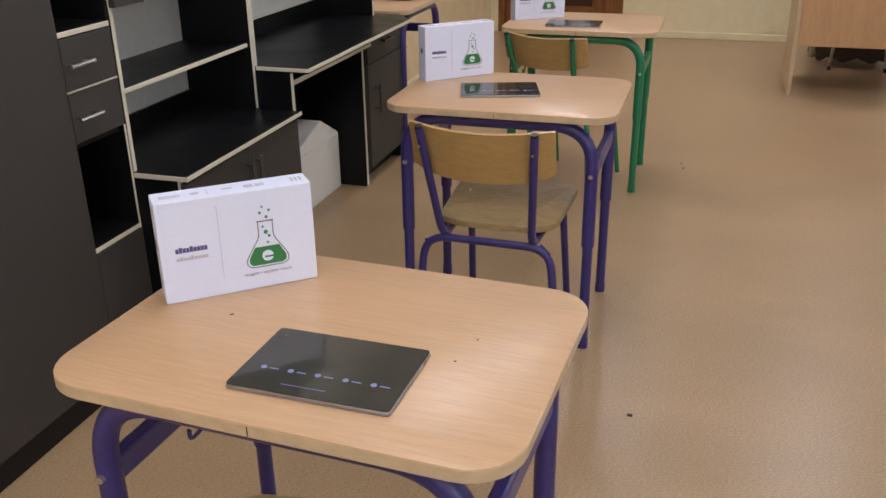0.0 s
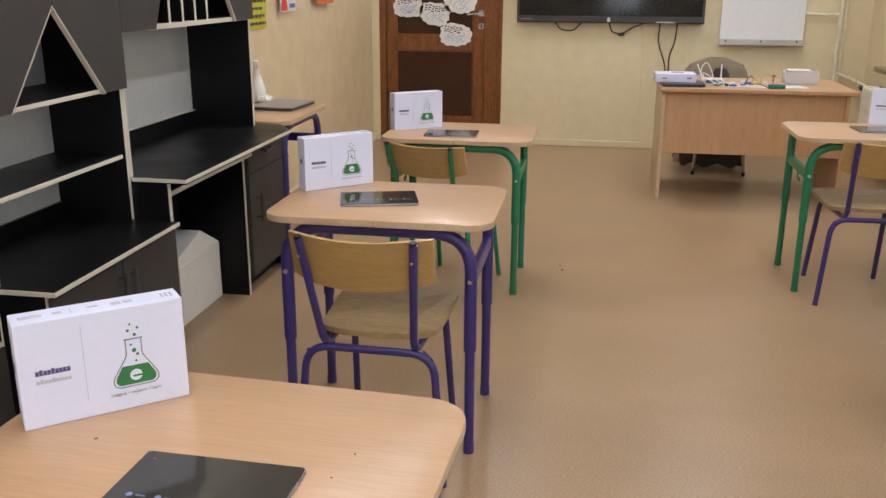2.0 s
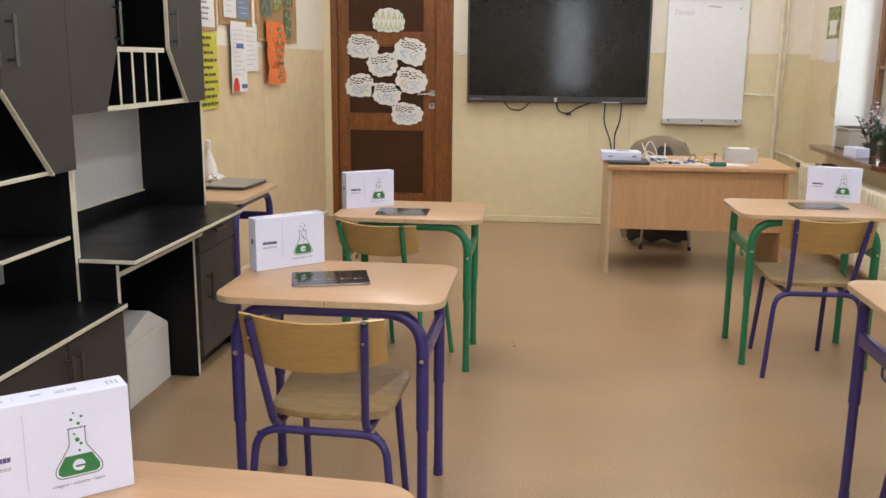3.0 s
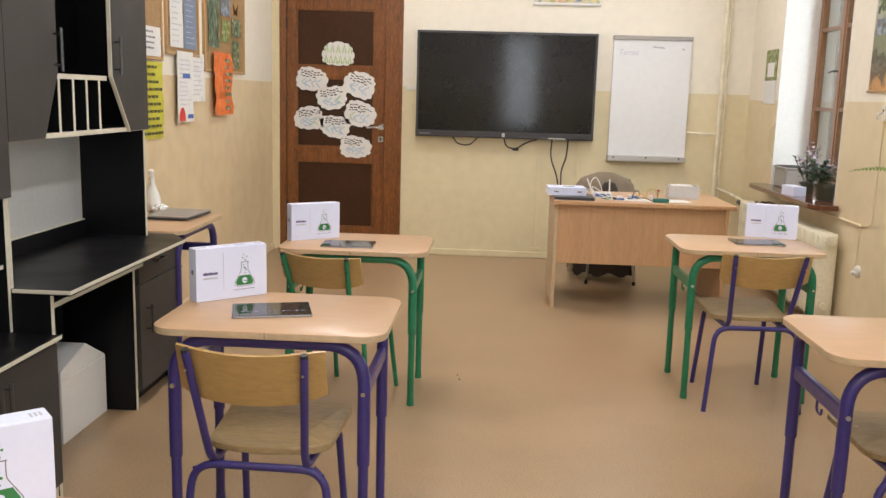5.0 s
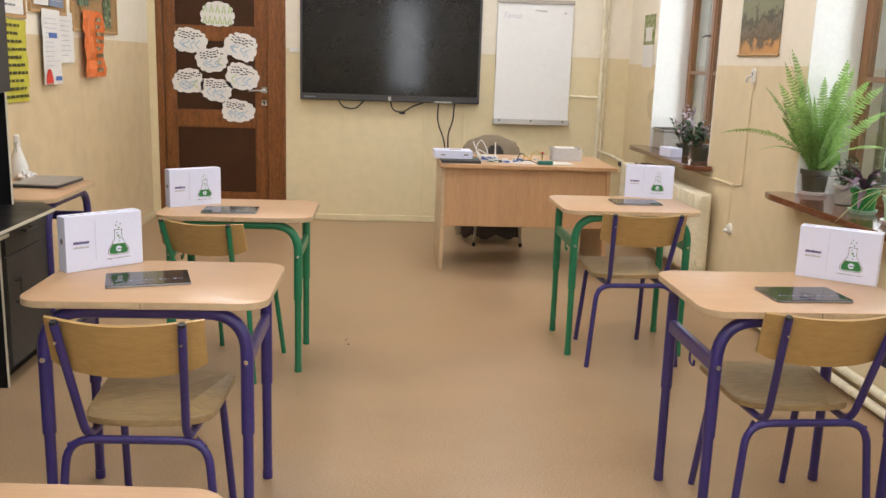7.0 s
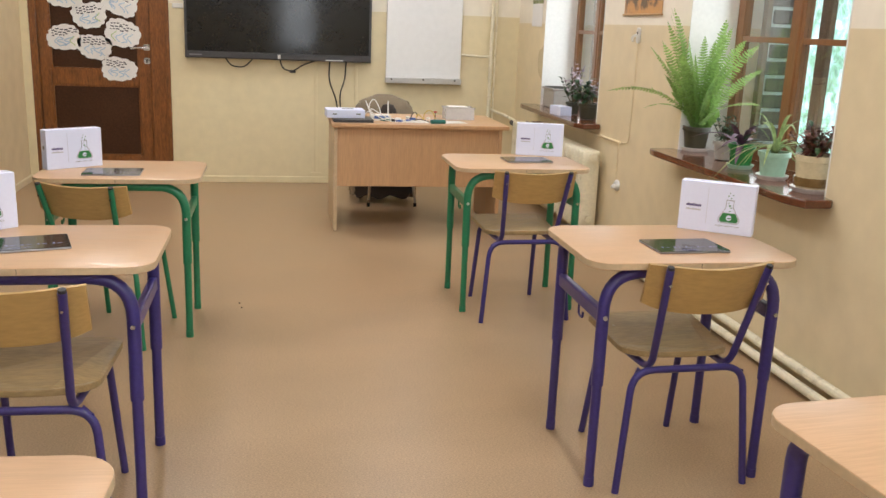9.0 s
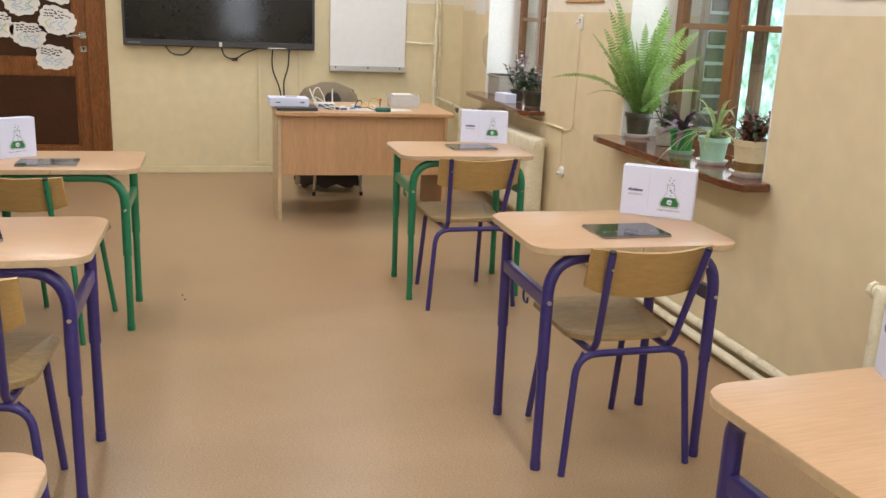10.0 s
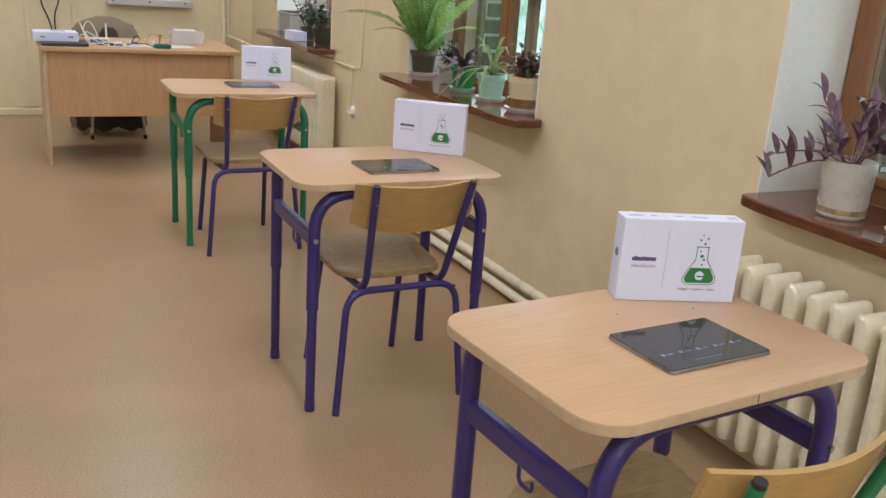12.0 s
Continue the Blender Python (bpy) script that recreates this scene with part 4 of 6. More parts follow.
                box(bm, x0, x1, yy, yy + (y1 - y0) / 6, CH, CH + 0.0004)
        else:
            box(bm, x0, x1, y0, y1, CH, CH + 0.0004)
        part("top_print", bm, INKPALE, c)["kind"] = "stuff"
    part("seal", lathe([(0.009, 0), (0.009, 0.0006)], 14), INKGREY, c, "round dark seal").matrix_basis = pose(-0.0001, CD / 2, 0.095, 0, -90, 0)
    return c


def at_corner(x, y, z, a):
    return pose(x, y, z, 0, 0, a)


carton = tablet_carton(at_corner(-0.875, 1.187, 0.74, 40.4))
for x, y, z, a in ((-0.957, 2.802, 0.74, 43), (-0.968, 4.17, 0.72, 36), (1.28, 4.74, 0.735, -14), (1.391, 2.945, 0.74, -36), (1.271, 1.459, 0.74, -19)):
    copy_thing(carton, at_corner(x, y, z, a))

SCREENLIGHT = bpy.data.materials.new("screen_icon_light")
SCREENLIGHT.use_nodes = True
sb = SCREENLIGHT.node_tree.nodes["Principled BSDF"]
sb.inputs["Base Color"].default_value = (0.05, 0.05, 0.06, 1)
sb.inputs["Emission Color"].default_value = (0.40, 0.45, 0.95, 1)
sb.inputs["Emission Strength"].default_value = 0.55


def tablet(m):
    t = root("tablet", "black tablet computer with lit icons lying on a desk", "tablet", "tablets on the desks", m)
    part("body", slab(rounded(0.240, 0.166, 0.007, 4), 0.0, 0.0062, 0.002), TABBODY, t, "", True)
    part("glass", slab(rounded(0.237, 0.163, 0.006, 4), 0.006, 0.0075), TABGLASS, t, "glossy black glass front")
    for i in range(5):
        x = -0.088 + 0.041 * i
        part("icon", lathe([(0.0045, 0.0075), (0.0045, 0.0078)], 12, x, -0.028), SCREENLIGHT, t, "small lit screen icon")
        part("icon_text", cuboid(x + 0.009, x + 0.023, -0.0295, -0.0275, 0.0075, 0.0078, bevel=0), SCREENLIGHT, t)
    part("status_bar", cuboid(-0.045, 0.02, -0.062, -0.061, 0.0075, 0.0078, bevel=0), SCREENLIGHT, t)
    part("camera_lens", lathe([(0.003, 0.0075), (0.003, 0.0078)], 10, -0.10, 0.062), RUBBER, t)
    return t


tab = tablet(pose(-0.540, 1.071, 0.7405, 0, 0, -1.5))
for x, y, z, a in ((-0.698, 2.737, 0.7405, 16), (-0.688, 4.118, 0.7205, 2), (1.282, 4.53, 0.7355, 2), (1.288, 2.668, 0.7405, 2), (1.262, 1.222, 0.7405, 4)):
    copy_thing(tab, pose(x, y, z, 0, 0, a))

# ---- things on the spare desk ----
ob = root("laptop", "closed grey laptop on the spare desk", "laptop", m=pose(-1.70, 4.70, 0.74, 0, 0, -4))
part("base", slab(rounded(0.235, 0.33, 0.012, 4), 0.003, 0.013, 0.002), GREYPLASTIC, ob)
part("lid", slab(rounded(0.235, 0.33, 0.012, 4), 0.0135, 0.021, 0.003), mat("grey_laptop_lid", (0.36, 0.345, 0.33), 0.38, 0.35, vary=0.05, bump=0.0), ob, "matt grey lid")
ob = root("spray_bottle", "white plastic spray bottle on the spare desk", "bottle", m=pose(-1.905, 4.86, 0.74, 0, 0, -70))
part("bottle_body", lathe([(0.044, 0), (0.049, 0.006), (0.049, 0.06), (0.042, 0.09), (0.026, 0.135), (0.016, 0.165), (0.014, 0.18)], 20), PLASTIC, ob, smooth=True)
part("spray_head", cuboid(-0.020, 0.062, -0.014, 0.014, 0.192, 0.232, bevel=0.009, seg=2), PLASTIC, ob)
part("collar", lathe([(0.018, 0.17), (0.018, 0.192)], 14), PLASTIC, ob)
part("trigger", tube(bmesh.new(), fillet([(0.03, 0, 0.195), (0.04, 0, 0.17), (0.032, 0, 0.145)], 0.02, 4), 0.005, 6), PLASTIC, ob)
ob = root("crumpled_tissue", "crumpled white paper tissue beside the spray bottle", "tissue", m=pose(-1.845, 4.80, 0.765))
bm = bmesh.new()
bmesh.ops.create_icosphere(bm, subdivisions=3, radius=0.05)
for v in bm.verts:
    v.co = v.co * (0.75 + 0.6 * noise.noise(v.co * 45)) * 1.0
    v.co.z = max(-0.0245, v.co.z * 0.6)
part("tissue_body", bm, PAPER, ob)

# ---- notices on the side wall ----
CORK = mat("cork", (0.42, 0.26, 0.12), 0.85, vary=0.2, scale=30, fine=120, bump=0.3)
PINE = mat("pine_frame", (0.50, 0.31, 0.14), 0.5, vary=0.1, bump=0.03)
STEM_INK = mat("faded_black_marker", (0.10, 0.10, 0.03), 0.8, vary=0.2, bump=0)
YELLOWP = mat("yellow_paper", (0.62, 0.58, 0.06), 0.7, vary=0.08, bump=0.03)
ORANGEP = mat("orange_paper", (0.80, 0.20, 0.05), 0.6, vary=0.15, scale=18, bump=0.05)
REDP = mat("red_print", (0.66, 0.05, 0.03), 0.6, vary=0.05, bump=0)
BLUEP = mat("blue_print", (0.08, 0.16, 0.45), 0.6, vary=0.05, bump=0)


def picture(name, stops, scale, rise=0.0, low=0.0, high=1.0, stretch=(1, 1, 1)):
    """A printed picture: blots in the colours given, which may climb from low to high by height."""
    m = bpy.data.materials.new(name)
    m.use_nodes = True
    nt = m.node_tree
    b = nt.nodes["Principled BSDF"]
    b.inputs["Roughness"].default_value = 0.4
    tc, mp, n = nt.nodes.new("ShaderNodeTexCoord"), nt.nodes.new("ShaderNodeMapping"), nt.nodes.new("ShaderNodeTexNoise")
    mp.inputs["Scale"].default_value = stretch
    n.inputs["Scale"].default_value, n.inputs["Detail"].default_value, n.inputs["Roughness"].default_value = scale, 6, 0.6
    nt.links.new(tc.outputs["Object"], mp.inputs[0])
    nt.links.new(mp.outputs[0], n.inputs["Vector"])
    split, climb, total = nt.nodes.new("ShaderNodeSeparateXYZ"), nt.nodes.new("ShaderNodeMapRange"), nt.nodes.new("ShaderNodeMath")
    nt.links.new(tc.outputs["Object"], split.inputs[0])
    climb.inputs[1].default_value, climb.inputs[2].default_value = low, high
    nt.links.new(split.outputs[2], climb.inputs[0])
    blot = nt.nodes.new("ShaderNodeMapRange")
    blot.inputs[1].default_value, blot.inputs[2].default_value = 0.3, 0.7
    blot.inputs[4].default_value = 1.0 - rise
    nt.links.new(n.outputs[0], blot.inputs[0])
    total.operation, total.inputs[1].default_value = "MULTIPLY_ADD", rise
    nt.links.new(climb.outputs[0], total.inputs[0])
    nt.links.new(blot.outputs[0], total.inputs[2])
    ramp = nt.nodes.new("ShaderNodeValToRGB")
    for p, c in stops:
        ramp.color_ramp.elements.new(p).color = (*c, 1)
    ramp.color_ramp.elements.remove(ramp.color_ramp.elements[0])
    ramp.color_ramp.elements.remove(ramp.color_ramp.elements[len(stops)])
    nt.links.new(total.outputs[0], ramp.inputs[0])
    nt.links.new(ramp.outputs[0], b.inputs["Base Color"])
    return m


LEAFPIC = picture("foliage_picture", ((0.1, (0.02, 0.04, 0.02)), (0.4, (0.06, 0.11, 0.05)), (0.6, (0.19, 0.24, 0.12)), (0.85, (0.55, 0.55, 0.45))), 26)
REEDPIC = picture("reed_picture", ((0.1, (0.02, 0.02, 0.015)), (0.45, (0.09, 0.08, 0.05)), (0.6, (0.10, 0.24, 0.15)), (0.9, (0.50, 0.46, 0.36))), 22, stretch=(1, 2.2, 0.6))
MEADOWPIC = picture("meadow_picture", ((0.1, (0.05, 0.09, 0.02)), (0.45, (0.22, 0.27, 0.05)), (0.7, (0.36, 0.38, 0.22)), (0.9, (0.50, 0.55, 0.55))), 24)
LAKEPIC = picture("lake_picture", ((0.1, (0.12, 0.09, 0.05)), (0.4, (0.16, 0.19, 0.25)), (0.7, (0.30, 0.36, 0.45)), (0.9, (0.55, 0.58, 0.60))), 18)
FORESTPIC = picture("forest_poster_picture", ((0.10, (0.62, 0.33, 0.11)), (0.20, (0.55, 0.30, 0.12)), (0.27, (0.12, 0.085, 0.05)), (0.36, (0.20, 0.17, 0.12)), (0.44, (0.07, 0.065, 0.045)), (0.52, (0.25, 0.26, 0.17)), (0.66, (0.20, 0.25, 0.14)), (0.80, (0.43, 0.43, 0.37)), (0.95, (0.55, 0.54, 0.49))), 14, 0.76, 1.50, 2.0)
PALEBLUEP = mat("pale_blue_paper", (0.22, 0.28, 0.40), 0.6, vary=0.1, bump=0)


def wall_sheet(name, label, category, y0, y1, z0, z1, material, curl=0.004, off=0.0):
    """A thin sheet on the side wall, bulging a little from it."""
    ob = root(name, label, category)
    bm = bmesh.new()
    ny, nz = 6, 8
    grid = [[bm.verts.new((XL + 0.003 + off + curl * (0.5 + noise.noise((y0 * 5 + i, j * 0.7, off * 90))) , y0 + (y1 - y0) * i / ny, z0 + (z1 - z0) * j / nz)) for i in range(ny + 1)] for j in range(nz + 1)]
    for j in range(nz):
        for i in range(ny):
            bm.faces.new((grid[j][i], grid[j][i + 1], grid[j + 1][i + 1], grid[j + 1][i]))
    got = bmesh.ops.extrude_face_region(bm, geom=list(bm.faces))["geom"]
    bmesh.ops.translate(bm, vec=(0.0012, 0, 0), verts=[g for g in got if isinstance(g, bmesh.types.BMVert)])
    bmesh.ops.recalc_face_normals(bm, faces=bm.faces)
    part("sheet", bm, material, ob)
    return ob


def print_bars(ob, y0, y1, z0, z1, rows, material, off, seed, fill=0.8, thick=0.4):
    rnd = random.Random(seed)
    for r in range(rows):
        z = z1 - (z1 - z0) * (r + 0.5) / rows
        h = (z1 - z0) / rows * thick / 2
        yy, bm = y0, bmesh.new()
        end = y0 + (y1 - y0) * rnd.uniform(fill * 0.7, 1.0)
        while yy < end - 0.01:
            k = min(rnd.uniform(0.02, 0.06), end - yy)
            box(bm, XL + off, XL + off + 0.0012, yy, yy + k, z - h, z + h)
            yy += k + 0.012
        part("ink_line", bm, material, ob)["kind"] = "stuff"


def cork_board(y0, y1, z0, z1, label):
    ob = root("cork_board", label, "notice board", "cork boards on the side wall")
    part("cork_sheet", cuboid(XL, XL + 0.012, y0 + 0.015, y1 - 0.015, z0 + 0.015, z1 - 0.015, bevel=0), CORK, ob)
    for b in ((y0, y1, z0, z0 + 0.018), (y0, y1, z1 - 0.018, z1), (y0, y0 + 0.018, z0 + 0.018, z1 - 0.018), (y1 - 0.018, y1, z0 + 0.018, z1 - 0.018)):
        part("frame_bar", cuboid(XL, XL + 0.02, *b, bevel=0.002), PINE, ob)
    return ob


cork_board(4.62, 5.34, 1.57, 2.25, "cork board with pinned cards")
cork_board(5.41, 5.99, 1.615, 2.35, "cork board covered with printed sheets")
cork_board(6.10, 7.06, 1.53, 2.30, "cork board with pinned nature photographs")
ob = wall_sheet("yellow_notice", "yellow paper notice with dark hand lettering", "notice", 4.98, 5.345, 1.12, 1.56, YELLOWP, 0.012)
print_bars(ob, 5.0, 5.33, 1.13, 1.55, 10, STEM_INK, 0.016, 3, 0.9, 0.38)
ob = wall_sheet("notice_card", "white card with green rim and small print", "notice", 5.0, 5.30, 1.59, 1.755, PAPER, 0.003, 0.014)
print_bars(ob, 5.03, 5.27, 1.62, 1.74, 4, INKGREY, 0.0225, 4, 0.8, 0.35)
ob = wall_sheet("printed_sheet", "white printed sheet with red and blue marks", "notice", 5.54, 5.83, 1.205, 1.64, PAPER, 0.006, 0.021)
print_bars(ob, 5.57, 5.80, 1.30, 1.60, 11, INKPALE, 0.031, 5, 0.7, 0.16)
part("blue_heading", cuboid(XL + 0.031, XL + 0.0325, 5.63, 5.76, 1.475, 1.505, bevel=0), BLUEP, ob)
bm = slab([(1.21, 5.555)] + [(1.21 + 0.085 * math.sin(radians(a)), 5.61 - 0.055 * math.cos(radians(a))) for a in range(10, 180, 17)] + [(1.21, 5.665)], 0, 0.0015)
bmesh.ops.transform(bm, matrix=Matrix(((0, 0, 1, XL + 0.031), (0, 1, 0, 0), (1, 0, 0, 0), (0, 0, 0, 1))), verts=bm.verts)
bmesh.ops.recalc_face_normals(bm, faces=bm.faces)
part("red_mark", bm, REDP, ob)
part("blue_heading", cuboid(XL + 0.031, XL + 0.0325, 5.71, 5.81, 1.225, 1.25, bevel=0), BLUEP, ob)
ob = wall_sheet("printed_sheet", "narrow white printed sheet pinned to the wall", "notice", 5.85, 6.115, 1.33, 1.64, PAPER, 0.008, 0.003)
print_bars(ob, 5.88, 6.08, 1.36, 1.60, 8, INKPALE, 0.014, 6, 0.5, 0.16)
for y0, y1, seed, m0 in ((5.46, 5.68, 7, PAPER), (5.70, 5.93, 8, PALEBLUEP)):
    ob = wall_sheet("printed_sheet", "printed sheet pinned on the cork board", "notice", y0, y1, 1.66, 2.0, m0, 0.003, 0.014)
    print_bars(ob, y0 + 0.03, y1 - 0.03, 1.68, 1.98, 9, INKPALE, 0.0225, seed, 0.8, 0.16)
ob = wall_sheet("orange_paper_chain", "orange paper cut-out hanging from the board", "paper craft", 6.24, 6.64, 1.235, 1.67, ORANGEP, 0.03, 0.021)
print_bars(ob, 6.45, 6.63, 1.26, 1.64, 8, LEAFPIC, 0.05, 12, 0.6, 0.5)
for y0, y1, z0, z1, pic in ((6.18, 6.42, 1.70, 2.05, REEDPIC), (6.48, 6.66, 1.75, 1.90, MEADOWPIC), (6.72, 6.95, 1.80, 1.93, LEAFPIC), (6.73, 6.90, 1.57, 1.77, LEAFPIC), (6.46, 6.68, 1.93, 2.10, LAKEPIC)):
    wall_sheet("nature_photo", "small nature photograph pinned on cork", "photo", y0, y1, z0, z1, pic, 0.003, 0.014)
ob = root("paper_butterfly", "brown paper butterfly pinned on the cork board", "paper craft")
for k in (-1, 1):
    bm = slab([(1.99, 6.83), (2.04, 6.83 + k * 0.06), (2.0, 6.83 + k * 0.05), (1.955, 6.83 + k * 0.045), (1.965, 6.83)], 0, 0.002)
    bmesh.ops.transform(bm, matrix=Matrix(((0, 0, 1, XL + 0.014), (0, 1, 0, 0), (1, 0, 0, 0), (0, 0, 0, 1))), verts=bm.verts)
    bmesh.ops.recalc_face_normals(bm, faces=bm.faces)
    part("wing", bm, SILLWOOD, ob)

# Posters on the window wall.
ob = root("nature_poster", "nature poster with brown and green picture on the wall", "poster")
part("sheet", cuboid(XR - 0.006, XR - 0.003, 4.93, 5.49, 1.51, 2.30, bevel=0), FORESTPIC, ob)
for k in range(4):
    part("small_photo", cuboid(XR - 0.0085, XR - 0.006, 5.34, 5.46, 1.82 + 0.12 * k, 1.91 + 0.12 * k, bevel=0), LEAFPIC if k % 2 else LAKEPIC, ob)
part("rod", tube(bmesh.new(), [(XR - 0.008, 4.92, 1.505), (XR - 0.008, 5.50, 1.505)], 0.006, 8), PINE, ob, "thin wooden poster rod")
ob = root("nature_poster", "framed poster above the tan paint", "poster")
part("sheet", cuboid(XR - 0.006, XR - 0.003, 2.27, 2.87, 1.527, 2.2, bevel=0), FORESTPIC, ob)
part("rod", cuboid(XR - 0.012, XR - 0.002, 2.25, 2.89, 1.505, 1.527), SILLWOOD, ob, "dark wooden rod")
ob = root("wall_calendar", "small calendar with a landscape picture", "calendar")
part("sheet", cuboid(XR - 0.006, XR - 0.003, 7.27, 7.56, 1.42, 1.60, bevel=0), PAPER, ob)
part("picture", cuboid(XR - 0.007, XR - 0.003, 7.27, 7.56, 1.602, 1.84, bevel=0), MEADOWPIC, ob)
part("picture", cuboid(XR - 0.0085, XR - 0.007, 7.33, 7.50, 1.63, 1.74, bevel=0), PAPER, ob)

# Bright picture on a white board high above the screen.
KIDPIC = picture("bright_drawing", ((0.15, (0.20, 0.24, 0.36)), (0.35, (0.62, 0.58, 0.45)), (0.5, (0.72, 0.60, 0.30)), (0.62, (0.30, 0.42, 0.16)), (0.8, (0.75, 0.40, 0.28)), (0.95, (0.80, 0.78, 0.70))), 11)
ob = root("wall_picture", "colourful picture on a white board above the screen", "picture")
part("board", cuboid(0.245, 0.825, YF - 0.022, YF - 0.002, 2.20, 2.62, bevel=0.003), PAPER, ob)
part("picture_sheet", cuboid(0.262, 0.808, YF - 0.0235, YF - 0.022, 2.222, 2.60, bevel=0), KIDPIC, ob, "sheet in bright mixed colours")

# Flipchart writing.
fb = bpy.data.objects["flipchart_board"]
words("writing", "Temat", 0.066, INKPALE, fb, pose(0.985, YF - 0.0455, 1.80, 90, 0, 0), "faint grey marker writing", 0.3)
for x0, x1, z in ((1.27, 1.295, 1.865), (1.297, 1.32, 1.862), (1.323, 1.35, 1.860), (1.352, 1.375, 1.858), (1.52, 1.545, 1.848)):
    part("writing_mark", strip([(x0, YF - 0.0455, z), ((x0 + x1) / 2, YF - 0.0455, z + 0.012), (x1, YF - 0.0455, z)], 0.003), INKGREY, fb)
for x in (0.99, 1.27, 1.55):
    part("tray_screw", lathe([(0.008, 0), (0.008, 0.004)], 8), DARKSTEEL, fb).matrix_basis = pose(x, YF - 0.085, 0.93, 90)

# Cables below the screen, small details of the screen.
mo = bpy.data.objects["wall_monitor"]
for pts in ([(-0.41, YF - 0.03, 1.06), (-0.37, YF - 0.03, 1.0), (-0.26, YF - 0.03, 0.985), (-0.19, YF - 0.03, 1.06)], [(0.04, YF - 0.03, 1.06), (0.06, YF - 0.03, 0.985), (0.15, YF - 0.03, 0.965), (0.22, YF - 0.03, 1.02), (0.33, YF - 0.03, 1.06)],
            [(0.46, YF - 0.03, 1.06), (0.45, YF - 0.03, 0.9), (0.52, YF - 0.03, 0.74), (0.55, YF - 0.03, 0.5)], [(0.60, YF - 0.03, 1.06), (0.59, YF - 0.03, 0.9), (0.55, YF - 0.03, 0.8), (0.56, YF - 0.03, 0.5)]):
    part("cable", tube(bmesh.new(), fillet(pts, 0.08, 6), 0.006, 6), RUBBER, mo, "black hanging cable", True)
part("plug", cuboid(0.12, 0.17, YF - 0.04, YF - 0.02, 0.955, 0.975, bevel=0.003), RUBBER, mo)
part("sensor", cuboid(0.02, 0.045, YF - 0.104, YF - 0.10, 1.07, 1.106, bevel=0.002), ALU, mo, "small light sensor window")
part("port_strip", cuboid(0.42, 0.57, YF - 0.103, YF - 0.10, 1.066, 1.076, bevel=0), ALU, mo)
part("maker_mark", cuboid(-0.70, -0.60, YF - 0.1012, YF - 0.10, 1.083, 1.092, bevel=0), INKGREY, mo)

# ---- plants on the sills ----
FERNLEAF = mat("fern_leaf", (0.36, 0.56, 0.17), 0.45, vary=0.25, scale=12, fine=60, bump=0.05)
DARKLEAF = mat("dark_green_leaf", (0.035, 0.085, 0.03), 0.4, vary=0.25, scale=12, fine=60, bump=0.05)
PURPLELEAF = mat("purple_leaf", (0.15, 0.075, 0.12), 0.45, vary=0.3, scale=12, fine=60, bump=0.05)
PALELEAF = mat("striped_pale_leaf", (0.32, 0.42, 0.17), 0.45, vary=0.25, scale=12, fine=60, bump=0.05)
REDLEAF = mat("reddish_leaf", (0.20, 0.07, 0.045), 0.45, vary=0.4, scale=16, fine=60, bump=0.05)
PINKFLOWER = mat("pale_mauve_flower", (0.52, 0.43, 0.50), 0.6, vary=0.15, bump=0.02)
STEM = mat("brown_stem", (0.12, 0.09, 0.045), 0.6, vary=0.2, bump=0.05)
SOIL = mat("dark_soil", (0.03, 0.022, 0.015), 0.95, vary=0.3, scale=30, fine=120, bump=0.6)
for leafy, glow in ((FERNLEAF, 0.45), (PALELEAF, 0.35)):
    # Thin leaves let part of the light through.
    lt = leafy.node_tree
    thin, blend = lt.nodes.new("ShaderNodeBsdfTranslucent"), lt.nodes.new("ShaderNodeMixShader")
    lt.links.new(lt.nodes["Principled BSDF"].inputs["Base Color"].links[0].from_socket, thin.inputs[0])
    blend.inputs[0].default_value = glow
    lt.links.new(lt.nodes["Principled BSDF"].outputs[0], blend.inputs[1])
    lt.links.new(thin.outputs[0], blend.inputs[2])
    lt.links.new(blend.outputs[0], lt.nodes["Material Output"].inputs[0])


def pot(parent, r, h, material, saucer=None, rim=0.006, label=""):
    body = part("pot", lathe([(r * 0.78, 0.004), (r * 0.97, h * 0.82), (r + rim, h * 0.83), (r + rim, h), (r * 0.93, h), (r * 0.90, h * 0.88)], 28), material, parent, label, True)
    part("soil", lathe([(r * 0.90, h * 0.86), (r * 0.90, h * 0.9)], 20), SOIL, parent)
    if saucer:
        part("saucer", lathe([(r * 0.9, 0.0), (r * 1.05, 0.012), (r * 1.10, 0.02), (r * 1.03, 0.02), (r * 0.8, 0.006)], 28), saucer, parent, "", True)
    return body


def blade(bm, points, widths, up=Vector((0, 0, 1))):
    """A leaf blade along a polyline, folded a little along its midrib."""
    pts = [Vector(p) for p in points]
    rows = []
    for i, p in enumerate(pts):
        d = (pts[min(i + 1, len(pts) - 1)] - pts[max(i - 1, 0)]).normalized()
        side = d.cross(up)
        side = side.normalized() if side.length > 1e-4 else Vector((1, 0, 0))
        nrm = side.cross(d)
        w = widths[i]
        rows.append((bm.verts.new(p - side * w + nrm * w * 0.25), bm.verts.new(p), bm.verts.new(p + side * w + nrm * w * 0.25)))
    for a, b in zip(rows, rows[1:]):
        bm.faces.new((a[0], a[1], b[1], b[0]))
        bm.faces.new((a[1], a[2], b[2], b[1]))


def arch(base, az, length, rise, droop, n=10):
    """Points of an arching stem: it rises, then leans out and droops."""
    out = []
    d = Vector((math.cos(az), math.sin(az), 0))
    for i in range(n + 1):
        s = i / n
        out.append(Vector(base) + d * length * (s ** 1.25) * (1 - rise * 0.5) + Vector((0, 0, length * (rise * s - droop * s * s))))
    return out


